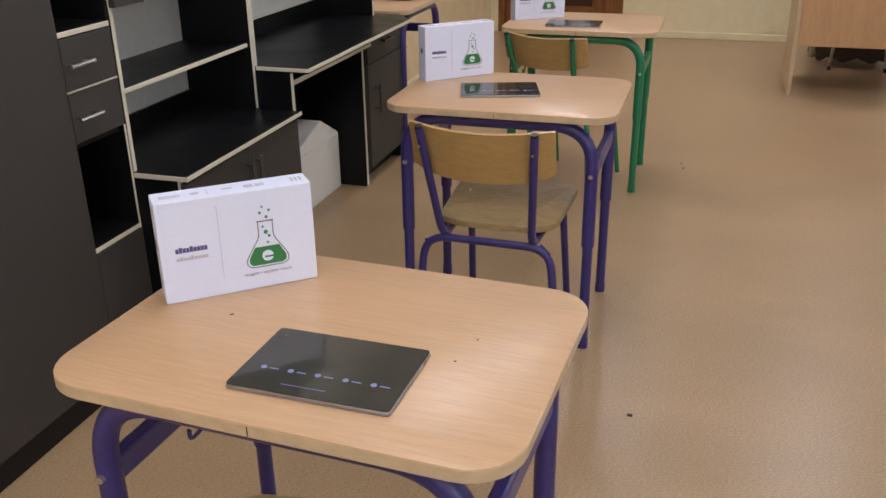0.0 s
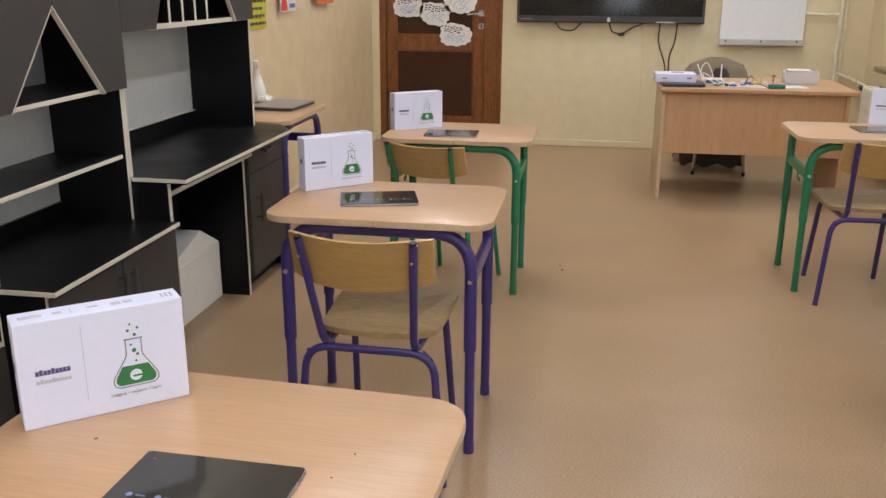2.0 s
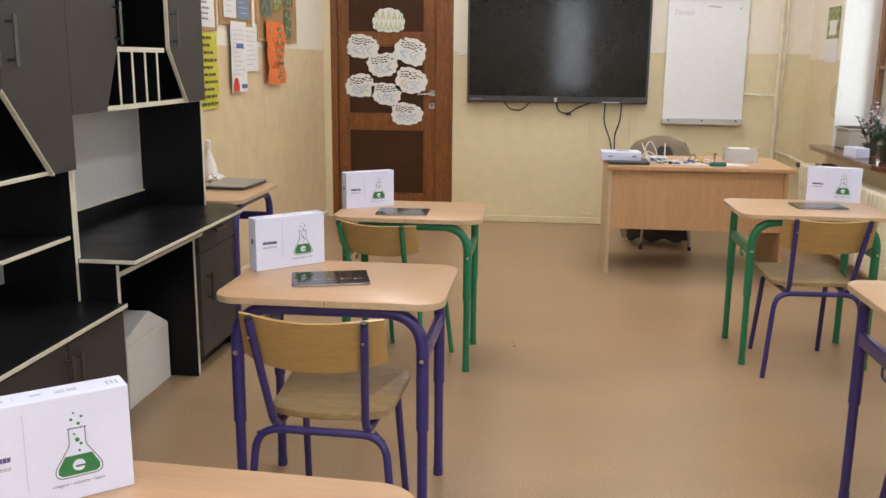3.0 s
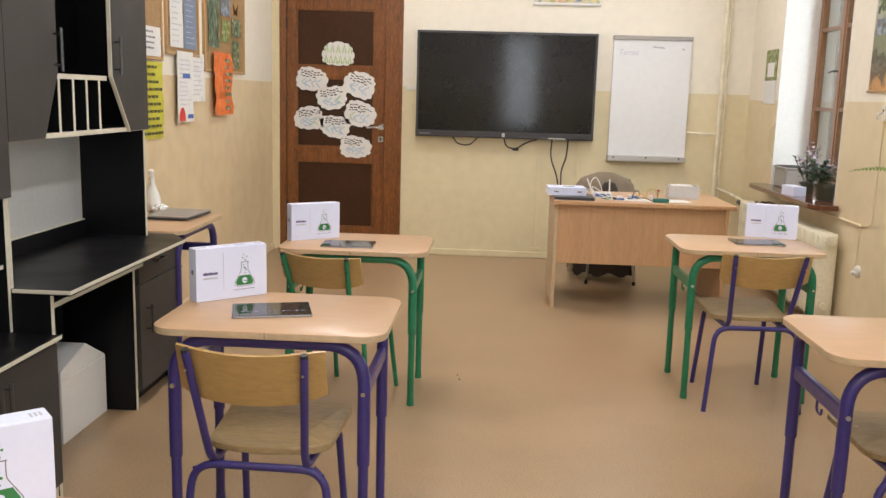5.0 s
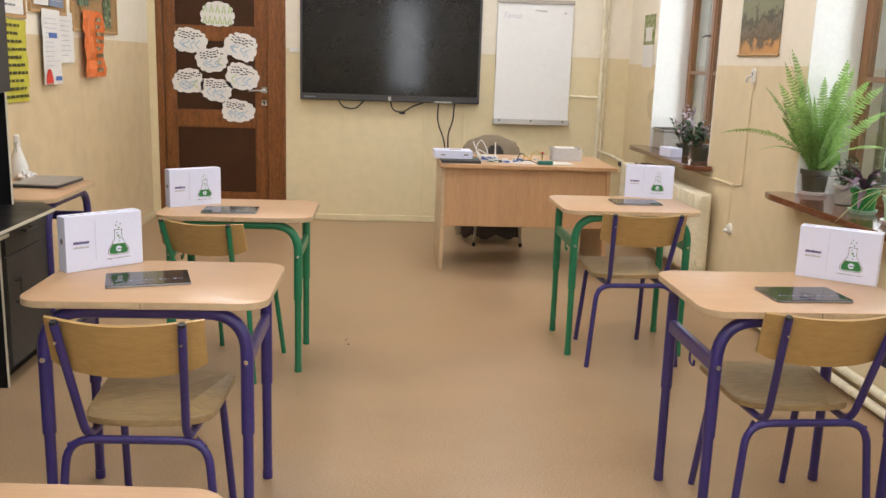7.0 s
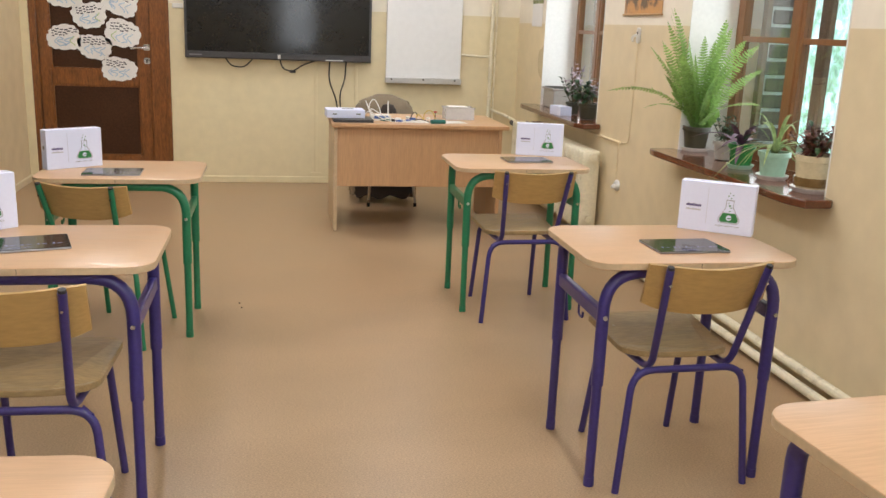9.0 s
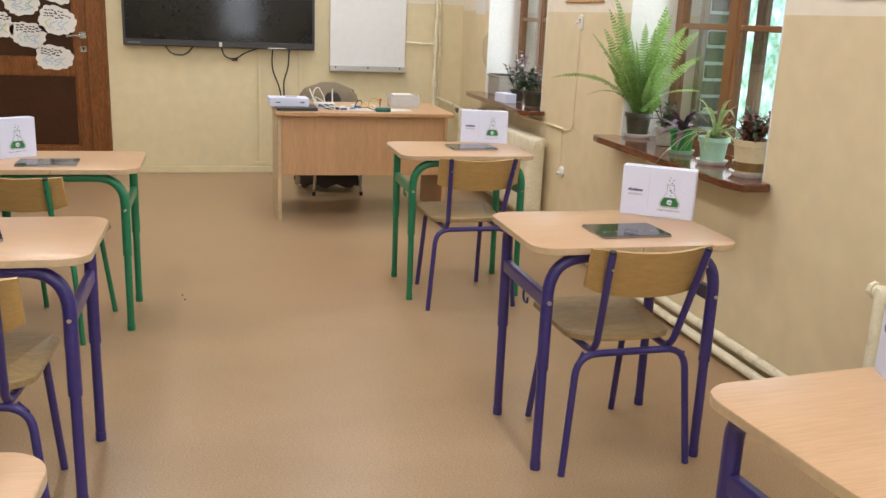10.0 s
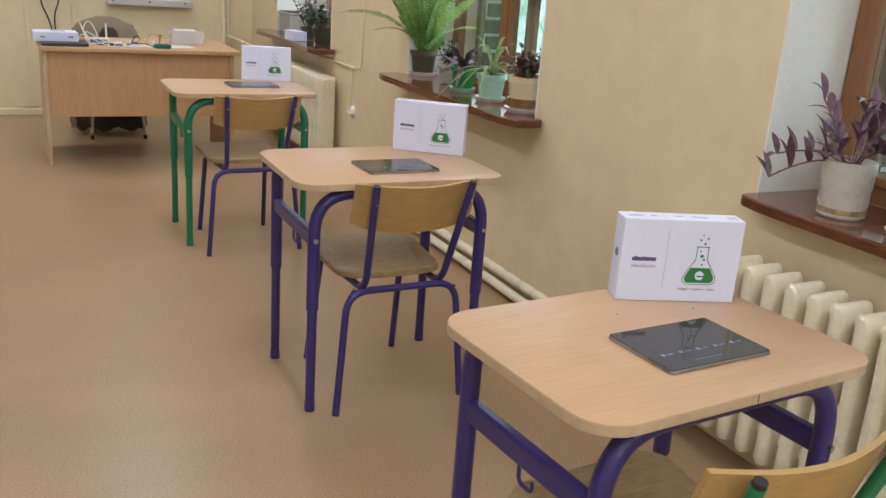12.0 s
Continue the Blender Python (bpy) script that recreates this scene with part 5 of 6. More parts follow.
def frond(parent, base, az, length, rise, droop, rnd, name="frond"):
    roll = rnd.uniform(-1.0, 1.0)
    bm = bmesh.new()
    pts = arch(base, az, length, rise, droop, 16)
    tube(bm, pts, 0.0022, 4, 0.0006)
    for i in range(2, 33):
        s = i / 33
        k = s * 16
        j = min(int(k), 15)
        p = pts[j].lerp(pts[j + 1], k - j)
        d = (pts[j + 1] - pts[j]).normalized()
        side = d.cross(Vector((0, 0, 1)))
        side = side.normalized() if side.length > 0.05 else Vector((-math.sin(az), math.cos(az), 0))
        side = side * math.cos(roll) + d.cross(side) * math.sin(roll)
        w = 0.040 * math.sin(math.pi * min(1, 0.12 + s * 0.9)) ** 0.6 * rnd.uniform(0.8, 1.1)
        for sg in (-1, 1):
            tip = p + side * sg * w + d * w * 0.35 + Vector((0, 0, -w * 0.2 * rnd.random()))
            a, b = p - d * 0.006, p + d * 0.006
            m1, m2 = p.lerp(tip, 0.6) - d * 0.005, p.lerp(tip, 0.6) + d * 0.005
            v = [bm.verts.new(q5) for q5 in (a, m1, tip, m2, b)]
            bm.faces.new(v if sg > 0 else list(reversed(v)))
    return part(name, bm, FERNLEAF, parent)


rnd = random.Random(5)
DARKPOT = mat("dark_green_brown_pot", (0.055, 0.05, 0.03), 0.35, vary=0.1, bump=0.02)
GREYPOT = mat("grey_plastic_pot", (0.40, 0.38, 0.34), 0.5, vary=0.06, bump=0.02)
GREENPOT = mat("green_plastic_pot", (0.02, 0.20, 0.04), 0.3, vary=0.06, bump=0.01)
MINTPOT = mat("mint_plastic_pot", (0.40, 0.64, 0.50), 0.3, vary=0.05, bump=0.01)
CREAMPOT = mat("cream_ceramic", (0.66, 0.56, 0.36), 0.25, vary=0.06, bump=0.02, coat=0.3)
BROWNGLAZE = mat("brown_glaze", (0.20, 0.12, 0.04), 0.25, vary=0.15, bump=0.02, coat=0.3)
WHITEPOT = mat("white_ceramic", (0.72, 0.70, 0.66), 0.3, vary=0.06, scale=14, bump=0.02, coat=0.2)
SZ = SILL_Z + 0.0012

u = root("fern", "large bright green fern in a dark pot on the sill", "plant", m=pose(2.205, 4.52, SZ))
pot(u, 0.068, 0.13, DARKPOT, PLASTIC, label="dark pot")
for i in range(40):
    az = rnd.uniform(0, 2 * math.pi)
    ln = rnd.uniform(0.28, 0.52)
    base = (0.04 * math.cos(az) * rnd.random(), 0.04 * math.sin(az) * rnd.random(), 0.115)
    # Fronds over the glass stay short; those along the sill and into the room spread.
    if math.cos(az) > 0.15:
        ln *= 0.45
    frond(u, base, az, ln, rnd.uniform(0.9, 1.35), rnd.uniform(0.05, 0.40), rnd)
# Tall fronds over the room, along the sill, and the long drooping ones.
for az, ln, ri, dr in ((2.70, 0.52, 1.35, 0.18), (2.85, 0.50, 1.25, 0.16), (2.50, 0.50, 1.35, 0.12), (2.95, 0.46, 1.40, 0.15), (2.25, 0.52, 1.25, 0.14), (5.0, 0.50, 1.50, 0.40), (5.1, 0.42, 1.5, 0.3), (4.9, 0.46, 1.45, 0.22), (4.8, 0.55, 1.25, 0.30),
                       (4.95, 0.62, 1.10, 0.35), (4.9, 0.72, 0.90, 0.28), (5.05, 0.60, 0.75, 0.20), (4.85, 0.66, 0.55, 0.30), (2.60, 0.74, 0.72, 0.50), (2.62, 0.44, 0.80, 0.60), (3.6, 0.45, 1.20, 0.35), (3.4, 0.36, 1.45, 0.15), (1.5, 0.38, 1.45, 0.2), (4.2, 0.40, 1.4, 0.2), (0.3, 0.24, 1.5, 0.1), (4.7, 0.34, 1.5, 0.15), (5.2, 0.5, 1.2, 0.5)):
    frond(u, (0.02 * math.cos(az), 0.02 * math.sin(az), 0.12), az, ln, ri, dr, rnd)


def leafy_plant(u, material, base_z, n, length, width, spread, rnd, rise=(0.3, 1.0), droop=(0.2, 0.7)):
    """Leaves on short arching stalks, each a part."""
    for i in range(n):
        az = rnd.uniform(0, 2 * math.pi)
        ln = length * rnd.uniform(0.6, 1.1) * (0.65 if math.cos(az) > 0.4 else 1)
        pts = arch((rnd.uniform(-1, 1) * spread, rnd.uniform(-1, 1) * spread, base_z), az, ln, rnd.uniform(*rise), rnd.uniform(*droop), 7)
        ws = [width * math.sin(math.pi * (0.08 + 0.9 * k / 7)) ** 0.8 for k in range(8)]
        bm = bmesh.new()
        blade(bm, pts, ws)
        part("leaf", bm, material, u)


def bushy_plant(u, material, base_z, n, height, spread, leaf, rnd, per=7):
    """Branching stems, each carrying small leaves."""
    for i in range(n):
        az = rnd.uniform(0, 2 * math.pi)
        ln = height * rnd.uniform(0.6, 1.1)
        k = spread * (0.6 if math.cos(az) > 0.4 else 1)
        tip = Vector((k * math.cos(az) * rnd.random(), k * math.sin(az) * rnd.random(), base_z + ln))
        pts = [Vector((0.02 * math.cos(az), 0.02 * math.sin(az), base_z)), Vector((tip.x * 0.7, tip.y * 0.7, base_z + ln * 0.6)), tip]
        st = part("stem", tube(bmesh.new(), fillet(pts, 0.03, 4), 0.002, 5), STEM, u)
        bm = bmesh.new()
        for j in range(per):
            s = 0.25 + 0.75 * (j + rnd.random()) / per
            p = pts[0].lerp(pts[1], s / 0.6) if s < 0.6 else pts[1].lerp(pts[2], (s - 0.6) / 0.4)
            a2 = rnd.uniform(0, 2 * math.pi)
            q5 = arch(p, a2, leaf * rnd.uniform(0.6, 1.2), rnd.uniform(-0.2, 0.9), rnd.uniform(0.2, 0.6), 4)
            blade(bm, q5, [leaf * 0.26 * math.sin(math.pi * (0.1 + 0.88 * m / 4)) for m in range(5)])
        part("leaf_spray", bm, material, u)["kind"] = "stuff"


u = root("potted_plant", "small grey-green plant in a grey pot", "plant", "plants on the middle sill", pose(2.205, 4.19, SZ))
pot(u, 0.058, 0.095, GREYPOT, label="grey plastic pot")
bushy_plant(u, DARKLEAF, 0.085, 12, 0.12, 0.09, 0.04, rnd)
u = root("potted_plant", "dark purple-leaved plant in a bright green pot", "plant", "plants on the middle sill", pose(2.15, 3.93, SZ))
pot(u, 0.058, 0.115, GREENPOT, MINTPOT, label="bright green plastic pot")
leafy_plant(u, PURPLELEAF, 0.10, 13, 0.29, 0.015, 0.015, rnd, (0.3, 0.9), (0.3, 0.7))
leafy_plant(u, DARKLEAF, 0.10, 8, 0.22, 0.014, 0.015, rnd, (0.4, 1.0), (0.3, 0.7))
u = root("spider_plant", "spider plant with arching leaves in a mint pot", "plant", "plants on the middle sill", pose(2.14, 3.63, SZ))
pot(u, 0.064, 0.12, MINTPOT, WHITEPOT, label="mint green plastic pot")
leafy_plant(u, PALELEAF, 0.11, 30, 0.36, 0.008, 0.012, rnd, (0.5, 1.25), (0.5, 1.1))
u = root("potted_plant", "reddish leafy plant in a cream and brown pot", "plant", "plants on the middle sill", pose(2.14, 3.33, SZ))
pot(u, 0.076, 0.15, CREAMPOT, WHITEPOT, 0.0, label="cream ceramic pot")
part("glaze_band", lathe([(0.0715, 0.025), (0.0745, 0.06), (0.0735, 0.0605)], 28), BROWNGLAZE, u, "brown glazed band", True)
bushy_plant(u, REDLEAF, 0.135, 26, 0.11, 0.13, 0.045, rnd)
bushy_plant(u, DARKLEAF, 0.135, 8, 0.12, 0.12, 0.04, rnd)

# Far sill.
u = root("planter", "beige rectangular plastic planter on the far sill", "planter", m=pose(2.21, 6.98, SZ))
part("planter_body", cuboid(-0.08, 0.08, -0.14, 0.14, 0, 0.14, bevel=0.008, seg=2), GREYPOT, u)
part("planter_rim", cuboid(-0.09, 0.09, -0.15, 0.15, 0.14, 0.155, bevel=0.004), GREYPOT, u)
part("soil", cuboid(-0.078, 0.078, -0.138, 0.138, 0.1555, 0.158, bevel=0), SOIL, u)
u = root("flowering_plant", "mauve flowering plant in a dark pot on the far sill", "plant", m=pose(2.15, 6.08, SZ))
pot(u, 0.07, 0.11, DARKPOT, label="dark plastic pot")
bushy_plant(u, DARKLEAF, 0.10, 14, 0.15, 0.17, 0.07, rnd)
bushy_plant(u, PINKFLOWER, 0.10, 7, 0.20, 0.20, 0.04, rnd, 10)
u = root("flowering_plant", "dry mauve flower stems beside the planter", "plant", m=pose(2.15, 6.42, SZ))
pot(u, 0.05, 0.09, DARKPOT, label="dark plastic pot")
bushy_plant(u, PINKFLOWER, 0.08, 13, 0.28, 0.17, 0.045, rnd, 10)
bushy_plant(u, DARKLEAF, 0.08, 8, 0.18, 0.15, 0.06, rnd)
u = root("small_carton", "small white carton on the far sill", "carton", m=pose(2.04, 6.36, SZ, 0, 0, 8))
part("box_body", cuboid(-0.045, 0.045, -0.09, 0.09, 0, 0.065), WHITE, u)
u = root("autumn_leaf_ornament", "brown dried leaf bunch on the radiator", "ornament", m=pose(2.035, 6.95, 0.672))
leafy_plant(u, REDLEAF, 0.0, 9, 0.14, 0.03, 0.03, rnd, (0.1, 0.35), (0.05, 0.3))

# Near sill.
u = root("potted_plant", "purple trailing plant in a banded white pot", "plant", "plants on the near sill", pose(2.165, 1.70, SZ))
part("pot", lathe([(0.055, 0.0), (0.061, 0.006), (0.061, 0.03), (0.064, 0.035), (0.063, 0.075), (0.066, 0.08), (0.065, 0.115), (0.068, 0.12), (0.067, 0.15), (0.062, 0.15), (0.06, 0.13)], 28), WHITEPOT, u, "chipped white ceramic pot", True)
part("soil", lathe([(0.06, 0.13), (0.06, 0.134)], 20), SOIL, u)
part("worn_patch", lathe([(0.0618, 0.012), (0.0622, 0.026), (0.0616, 0.0265)], 28), mat("worn_glaze", (0.45, 0.32, 0.18), 0.6, vary=0.3, scale=30, bump=0.1), u, "worn brownish glaze")
def trailing_stem(u, az, ln, rise, droop, size, every=2):
    """A jointed stem with pointed leaves in pairs."""
    pts = arch((0.02 * math.cos(az), 0.02 * math.sin(az), 0.135), az, ln, rise, droop, 9)
    part("stem", tube(bmesh.new(), pts, 0.0024, 5), REDSTEM, u)
    for k in range(3, 10, every):
        for sd in (-0.9, 0.7):
            bm = bmesh.new()
            leaf = arch(pts[k], az + sd + rnd.uniform(-0.4, 0.4), size * rnd.uniform(0.8, 1.25), rnd.uniform(0.2, 1.2), rnd.uniform(0.1, 0.5), 6)
            blade(bm, leaf, [size * 0.15 * math.sin(math.pi * (0.12 + 0.86 * q6 / 6)) for q6 in range(7)])
            part("leaf", bm, PURPLELEAF if rnd.random() < 0.75 else MAUVELEAF, u)


REDSTEM = mat("reddish_stem", (0.24, 0.10, 0.09), 0.5, vary=0.2, bump=0.05)
MAUVELEAF = mat("silvery_mauve_leaf", (0.34, 0.27, 0.33), 0.45, vary=0.25, scale=14, fine=60, bump=0.05)
for az, ln, ri, dr in ((2.3, 0.21, 0.45, 0.42), (2.7, 0.22, 0.30, 0.50), (2.0, 0.17, 1.1, 0.15), (1.4, 0.15, 0.7, 0.3), (5.6, 0.18, 1.0, 0.1), (4.7, 0.22, 1.1, 0.2), (4.3, 0.20, 0.7, 0.4), (3.4, 0.17, 0.6, 0.4), (5.0, 0.24, 0.8, 0.3), (0.2, 0.12, 1.2, 0.1), (4.0, 0.16, 1.3, 0.2)):
    trailing_stem(u, az, ln, ri, dr, 0.075)
u = root("potted_plant", "leafy plant in a white pot on the near sill", "plant", "plants on the near sill", pose(2.17, 1.47, SZ))
pot(u, 0.07, 0.13, WHITEPOT, PLASTIC, label="white pot")
bushy_plant(u, PURPLELEAF, 0.12, 12, 0.16, 0.13, 0.07, rnd)

# ---- teacher's chair with a jacket, and the clutter on the desk ----
FABRIC = mat("taupe_fabric", (0.27, 0.215, 0.15), 0.9, vary=0.12, scale=10, fine=200, bump=0.3)
DARKCLOTH = mat("dark_brown_cloth", (0.055, 0.042, 0.035), 0.9, vary=0.2, scale=12, fine=150, bump=0.3)
u = root("teacher_chair", "taupe shell chair on steel legs with a dark jacket", "chair", m=pose(0.86, 7.12, 0))
bm = bent_panel(0.40, 0.32, 0.03, -0.05, 0.05, 0.28)
bmesh.ops.transform(bm, matrix=Matrix.Translation((0, 0.14, 0.645)) @ Matrix.Rotation(radians(-6), 4, "X"), verts=bm.verts)
part("backrest", bm, FABRIC, u, "rounded taupe backrest", True)
part("seat", slab(rounded(0.44, 0.44, 0.12, 6), 0.40, 0.46, 0.02, 3), FABRIC, u, "", True)
for x, y in ((-0.15, -0.19), (0.22, -0.19), (-0.17, 0.22), (0.2, 0.22)):
    lg = part("leg", tube(bmesh.new(), [(x * 0.8, y * 0.8, 0.42), (x, y, 0.02)], 0.011, 8), STEEL, u, "steel tube leg", True)
    part("rubber_foot", tube(bmesh.new(), [(x, y, 0.0), (x * 0.99, y * 0.99, 0.03)], 0.013, 8), RUBBER, lg)
u = root("coat", "taupe coat draped over the teacher's chair, hem near the floor", "coat", m=pose(0.86, 7.30, 0))
bm = bmesh.new()
rows = []
for j in range(18):
    k = j / 17
    z = 0.045 + 0.80 * k
    w = 0.27 - 0.03 * k if k < 0.72 else 0.248 * math.sqrt(max(0.02, 1 - ((k - 0.72) / 0.285) ** 3.2))
    d = 0.075 + 0.05 * (1 - k) if k < 0.8 else 0.075 * math.sqrt(max(0.03, 1 - ((k - 0.8) / 0.21) ** 2))
    fold = 0.05 * (1 - k)
    rows.append([bm.verts.new((w * math.sin(2 * math.pi * i / 48) * (1 + fold * math.sin(i * 2.1 + j * 0.3)), d * math.cos(2 * math.pi * i / 48) + 0.4 * fold * math.sin(i * 1.3 + j * 0.2), z + (0.018 * math.sin(i * 0.9) if j == 0 else 0))) for i in range(48)])
for a, b in zip(rows, rows[1:]):
    for i in range(48):
        bm.faces.new((a[i], a[(i + 1) % 48], b[(i + 1) % 48], b[i]))
bm.faces.new(list(reversed(rows[0])))
bm.faces.new(rows[-1])
part("cloth", bm, FABRIC, u, "taupe cloth", True)
bm = bmesh.new()
rows = [[bm.verts.new((0.235 * math.sin(2 * math.pi * i / 40) * (1 + 0.06 * math.sin(i * 2.7 + j)), -0.17 + (0.075 - 0.004 * j) * math.cos(2 * math.pi * i / 40), 0.05 + 0.055 * j + (0.02 * math.sin(i * 1.1) if j == 0 else 0))) for i in range(40)] for j in range(6)]
for a, b in zip(rows, rows[1:]):
    for i in range(40):
        bm.faces.new((a[i], a[(i + 1) % 40], b[(i + 1) % 40], b[i]))
bm.faces.new(list(reversed(rows[0])))
bm.faces.new(rows[-1])
part("lining", bm, DARKCLOTH, u, "dark brown hanging lining", True)
u = root("dark_cap", "small dark cloth cap on the teacher's chair", "cap", m=pose(0.86, 7.02, 0.685))
part("cap_body", lathe([(0.06, -0.225), (0.07, 0.0), (0.065, 0.06), (0.04, 0.10), (0.01, 0.108)], 18), DARKCLOTH, u, "", True)

TZ = 0.7405
ob = root("laptop", "closed dark laptop on the teacher's desk", "laptop", m=pose(0.52, 6.24, TZ))
part("base", slab(rounded(0.27, 0.26, 0.012, 4), 0.002, 0.012), GREYPLASTIC, ob)
part("lid", slab(rounded(0.27, 0.26, 0.012, 4), 0.0125, 0.02, 0.002), GREYPLASTIC, ob)
ob = root("tablet_carton", "white tablet carton lying flat on a laptop", "carton", m=pose(0.47, 6.29, TZ + 0.021, 0, 0, 2))
part("box_body", cuboid(-0.13, 0.13, -0.09, 0.09, 0, 0.055), WHITE, ob)
part("print_bar", cuboid(-0.09, -0.06, -0.0908, -0.09, 0.022, 0.03, bevel=0), INKGREY, ob)
part("print_bar", cuboid(0.07, 0.10, -0.0908, -0.09, 0.022, 0.032, bevel=0), INKGREY, ob)
part("top_print", cuboid(-0.02, 0.06, -0.02, 0.03, 0.055, 0.0556, bevel=0), INKGREY, ob)
ob = root("router", "white router with upright antennas and white cables", "router", m=pose(0.73, 6.40, TZ))
part("case", cuboid(-0.07, 0.07, -0.05, 0.05, 0, 0.03, bevel=0.006, seg=2), PLASTIC, ob)
for x, t in ((-0.06, -0.04), (0.06, 0.0)):
    part("antenna", tube(bmesh.new(), [(x, 0.05, 0.02), (x + t, 0.06, 0.12)], 0.006, 8, 0.004), PLASTIC, ob, smooth=True)
part("cable", tube(bmesh.new(), fillet([(-0.05, -0.05, 0.02), (-0.09, -0.10, 0.09), (-0.02, -0.12, 0.05), (0.06, -0.13, 0.006), (0.13, -0.05, 0.006)], 0.05, 6), 0.0035, 6), PLASTIC, ob, "white loose cable")
part("label_plate", cuboid(-0.05, 0.05, -0.0515, -0.05, 0.006, 0.026, bevel=0), BLUEP, ob)
rnd = random.Random(9)
REDPL = mat("red_plastic", (0.55, 0.04, 0.03), 0.4, vary=0.05, bump=0)
YELPL = mat("yellow_plastic", (0.62, 0.42, 0.04), 0.4, vary=0.05, bump=0)
TEALPL = mat("teal_plastic", (0.02, 0.16, 0.14), 0.4, vary=0.05, bump=0)
for i in range(12):
    x, y = rnd.uniform(0.74, 1.12), rnd.uniform(6.16, 6.46)
    s = rnd.uniform(0.018, 0.035)
    m0 = [BLUEP, PLASTIC, TEALPL, GREYPLASTIC, BLUEP, PLASTIC][i % 6]
    ob = root("sensor_module", "small plastic sensor module on the teacher's desk", "electronic part", "electronic parts on the desk", pose(x, y, TZ, 0, 0, rnd.uniform(0, 180)))
    part("case", cuboid(-s, s, -s * 0.6, s * 0.6, 0, rnd.uniform(0.012, 0.022), bevel=0.003), m0, ob)
    part("plug", cuboid(s, s + 0.012, -0.006, 0.006, 0.003, 0.010, bevel=0.001), PLASTIC, ob)
for pts, m0, nm in ([[(1.03, 6.34, 0.004), (1.035, 6.35, 0.05), (1.07, 6.36, 0.075), (1.10, 6.36, 0.06), (1.115, 6.34, 0.012)], YELPL, "tan"], [[(0.97, 6.30, 0.004), (0.98, 6.32, 0.05), (1.01, 6.33, 0.03), (1.03, 6.30, 0.004)], YELPL, "yellow"], [[(0.93, 6.33, 0.004), (0.95, 6.34, 0.05), (0.975, 6.34, 0.06), (0.985, 6.33, 0.03)], RUBBER, "black"], [[(0.66, 6.34, 0.004), (0.64, 6.36, 0.10), (0.68, 6.38, 0.15), (0.72, 6.38, 0.08), (0.73, 6.35, 0.03)], PLASTIC, "white"], [[(0.60, 6.28, 0.004), (0.62, 6.29, 0.07), (0.70, 6.26, 0.03), (0.76, 6.22, 0.004), (0.86, 6.24, 0.004)], PLASTIC, "white"], [[(0.88, 6.18, 0.004), (0.92, 6.16, 0.018), (0.98, 6.17, 0.012), (1.02, 6.20, 0.004)], PLASTIC, "white"],
                    [[(0.66, 6.22, 0.004), (0.78, 6.18, 0.03), (0.86, 6.25, 0.004), (0.95, 6.20, 0.004)], PLASTIC, "white"], [[(0.90, 6.22, 0.004), (1.0, 6.26, 0.02), (1.05, 6.20, 0.004)], RUBBER, "black"]):
    ob = root("lead", f"loose {nm} wire lead on the teacher's desk", "cable", m=pose(0, 0, TZ))
    part("wire", tube(bmesh.new(), fillet(pts, 0.04, 6), 0.003, 6), m0, ob)
ob = root("clip", "small red connector clip on a wire end", "clip", m=pose(1.112, 6.345, TZ))
part("grip", cuboid(-0.010, 0.014, -0.005, 0.005, 0.057, 0.068, bevel=0.003), REDPL, ob)
part("post", tube(bmesh.new(), [(0, 0, 0), (0.002, 0, 0.057)], 0.003, 6), RUBBER, ob)
ob = root("tool_handle", "teal plastic tool lying on the teacher's desk", "tool", m=pose(1.10, 6.15, TZ + 0.014, 0, 0, 5))
part("grip", cuboid(-0.055, 0.055, -0.016, 0.016, -0.014, 0.014, bevel=0.009, seg=2), TEALPL, ob)
ob = root("paper_sheet", "white paper sheet lying on the teacher's desk", "paper", m=pose(1.20, 6.25, TZ, 0, 0, 12))
part("sheet", cuboid(-0.105, 0.105, -0.07, 0.07, 0, 0.003, bevel=0), PAPER, ob)
ob = root("paper_sheet", "white instruction sheet under the electronic parts", "paper", m=pose(0.93, 6.27, TZ - 0.0003, 0, 0, -6))
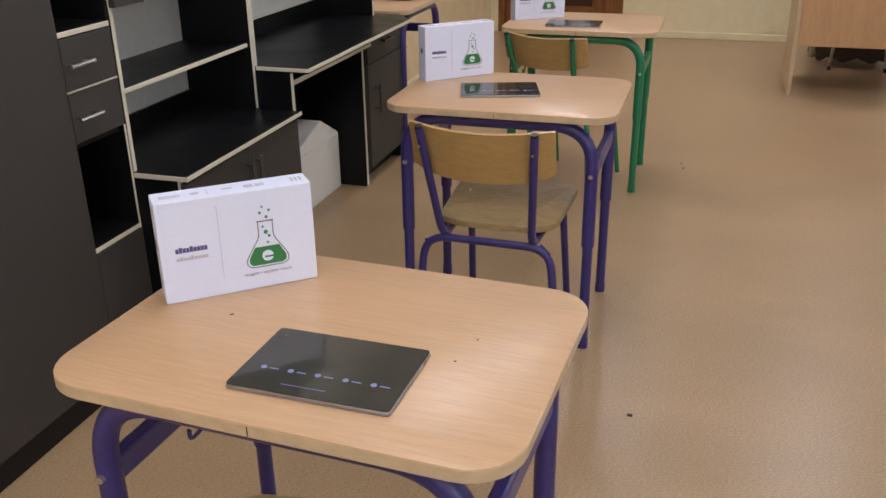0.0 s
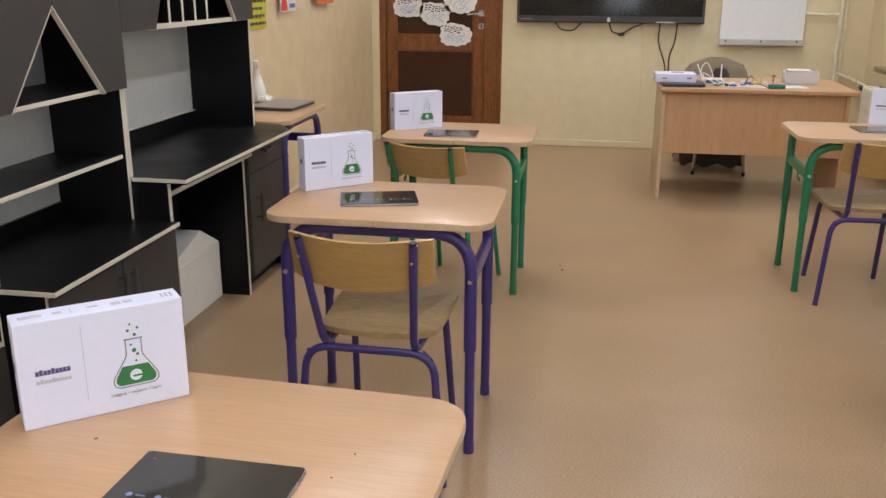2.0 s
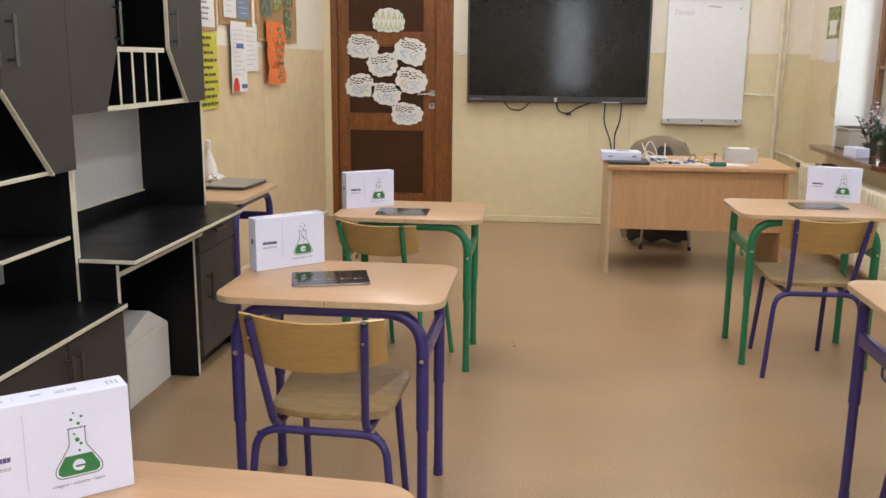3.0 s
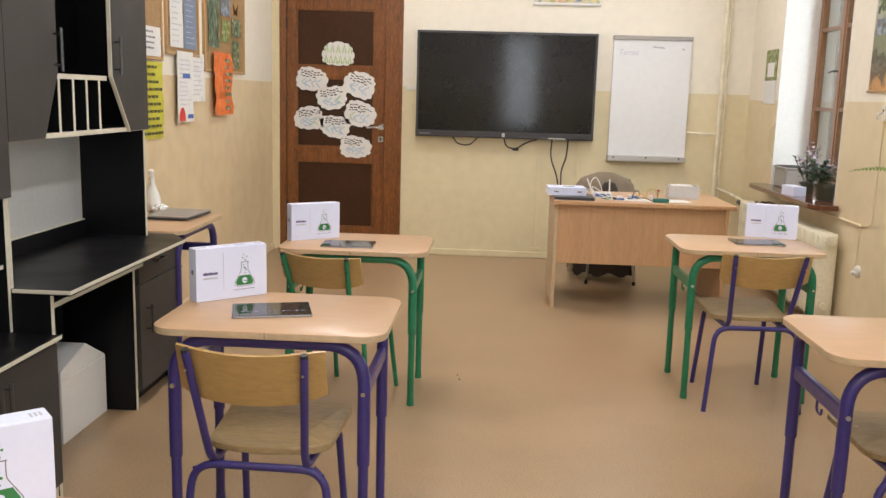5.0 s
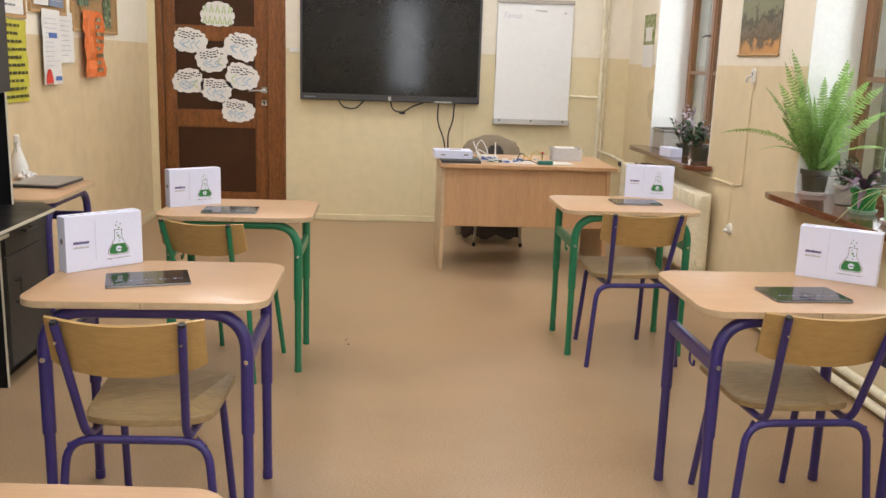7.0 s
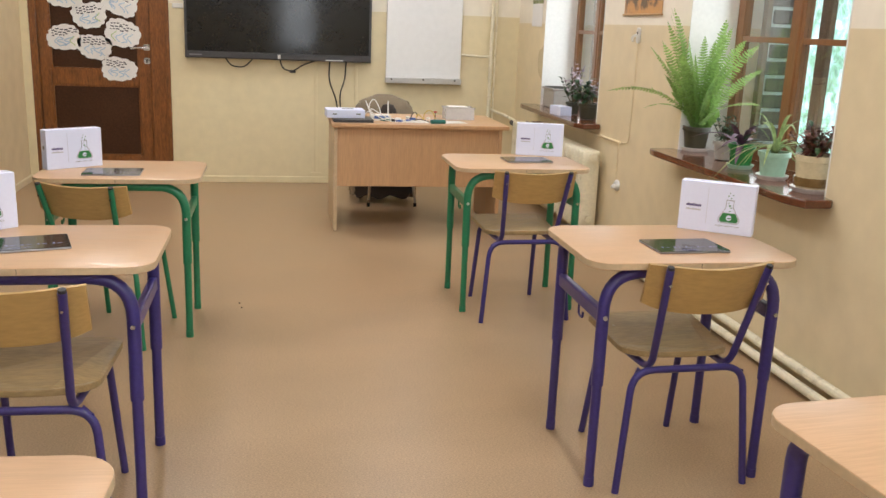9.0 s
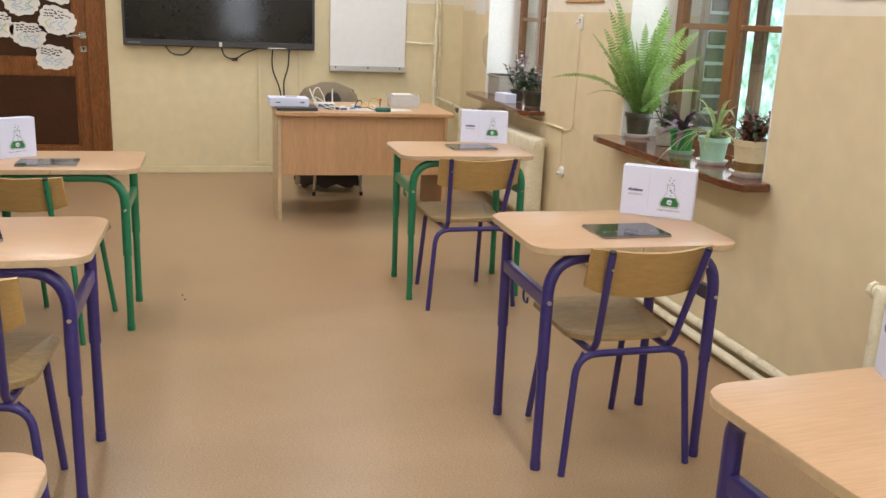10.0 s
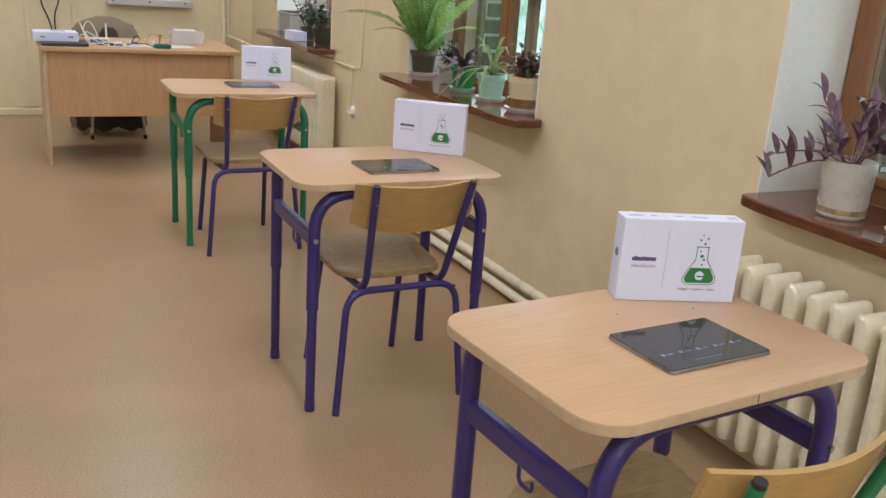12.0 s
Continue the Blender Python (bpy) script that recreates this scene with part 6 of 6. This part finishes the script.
part("sheet", cuboid(-0.15, 0.12, -0.08, 0.09, 0, 0.0022, bevel=0), PAPER, ob)
CLEAR = mat("frosted_clear_plastic", (0.88, 0.88, 0.90), 0.12, vary=0.04, bump=0.01)
CLEAR.node_tree.nodes["Principled BSDF"].inputs["Alpha"].default_value = 0.42
ob = root("plastic_bin", "clear plastic bin of small parts on the desk", "container", m=pose(1.31, 6.50, TZ))
bm = bmesh.new()
for b in ((-0.105, 0.105, -0.07, -0.067, 0, 0.085), (-0.105, 0.105, 0.067, 0.07, 0, 0.085), (-0.105, -0.102, -0.067, 0.067, 0, 0.085), (0.102, 0.105, -0.067, 0.067, 0, 0.085), (-0.105, 0.105, -0.07, 0.07, 0, 0.003)):
    box(bm, *b)
part("shell", bm, CLEAR, ob)
for y in (-0.073, 0.073):
    part("rim", cuboid(-0.11, 0.11, y - 0.003, y + 0.003, 0.078, 0.088, bevel=0.001), CLEAR, ob)
part("contents", cuboid(-0.098, 0.098, -0.062, 0.062, 0.004, 0.034, bevel=0.008), GREYPOT, ob, "grey parts in the bin")
part("top_sheet", cuboid(-0.08, 0.06, -0.05, 0.06, 0.089, 0.092, bevel=0), PAPER, ob)

# Small dark crumbs and marks on the floor and desks.
for x, y, w, d in ((-0.195, 2.192, 0.015, 0.009), (-0.178, 4.481, 0.007, 0.005), (-0.164, 4.408, 0.009, 0.005)):
    ob = root("floor_crumb", "small dark crumb on the floor", "crumb", m=pose(x, y, 0.0))
    part("crumb_body", slab(rounded(w, d, d * 0.4, 3), 0, 0.005, 0.0015), RUBBER, ob)
for x, y, w, a in ((-0.758, 1.186, 0.006, 40), (-0.366, 1.210, 0.003, 0), (-0.381, 1.142, 0.0035, 20), (1.226, 1.388, 0.006, 30), (1.399, 1.372, 0.005, 10)):
    ob = root("eraser_crumb", "tiny dark crumb on a desk top", "crumb", m=pose(x, y, 0.7402, 0, 0, a))
    part("crumb_body", slab(rounded(w, 0.0018, 0.0007, 2), 0, 0.0012, 0.0003), GREYPLASTIC, ob)
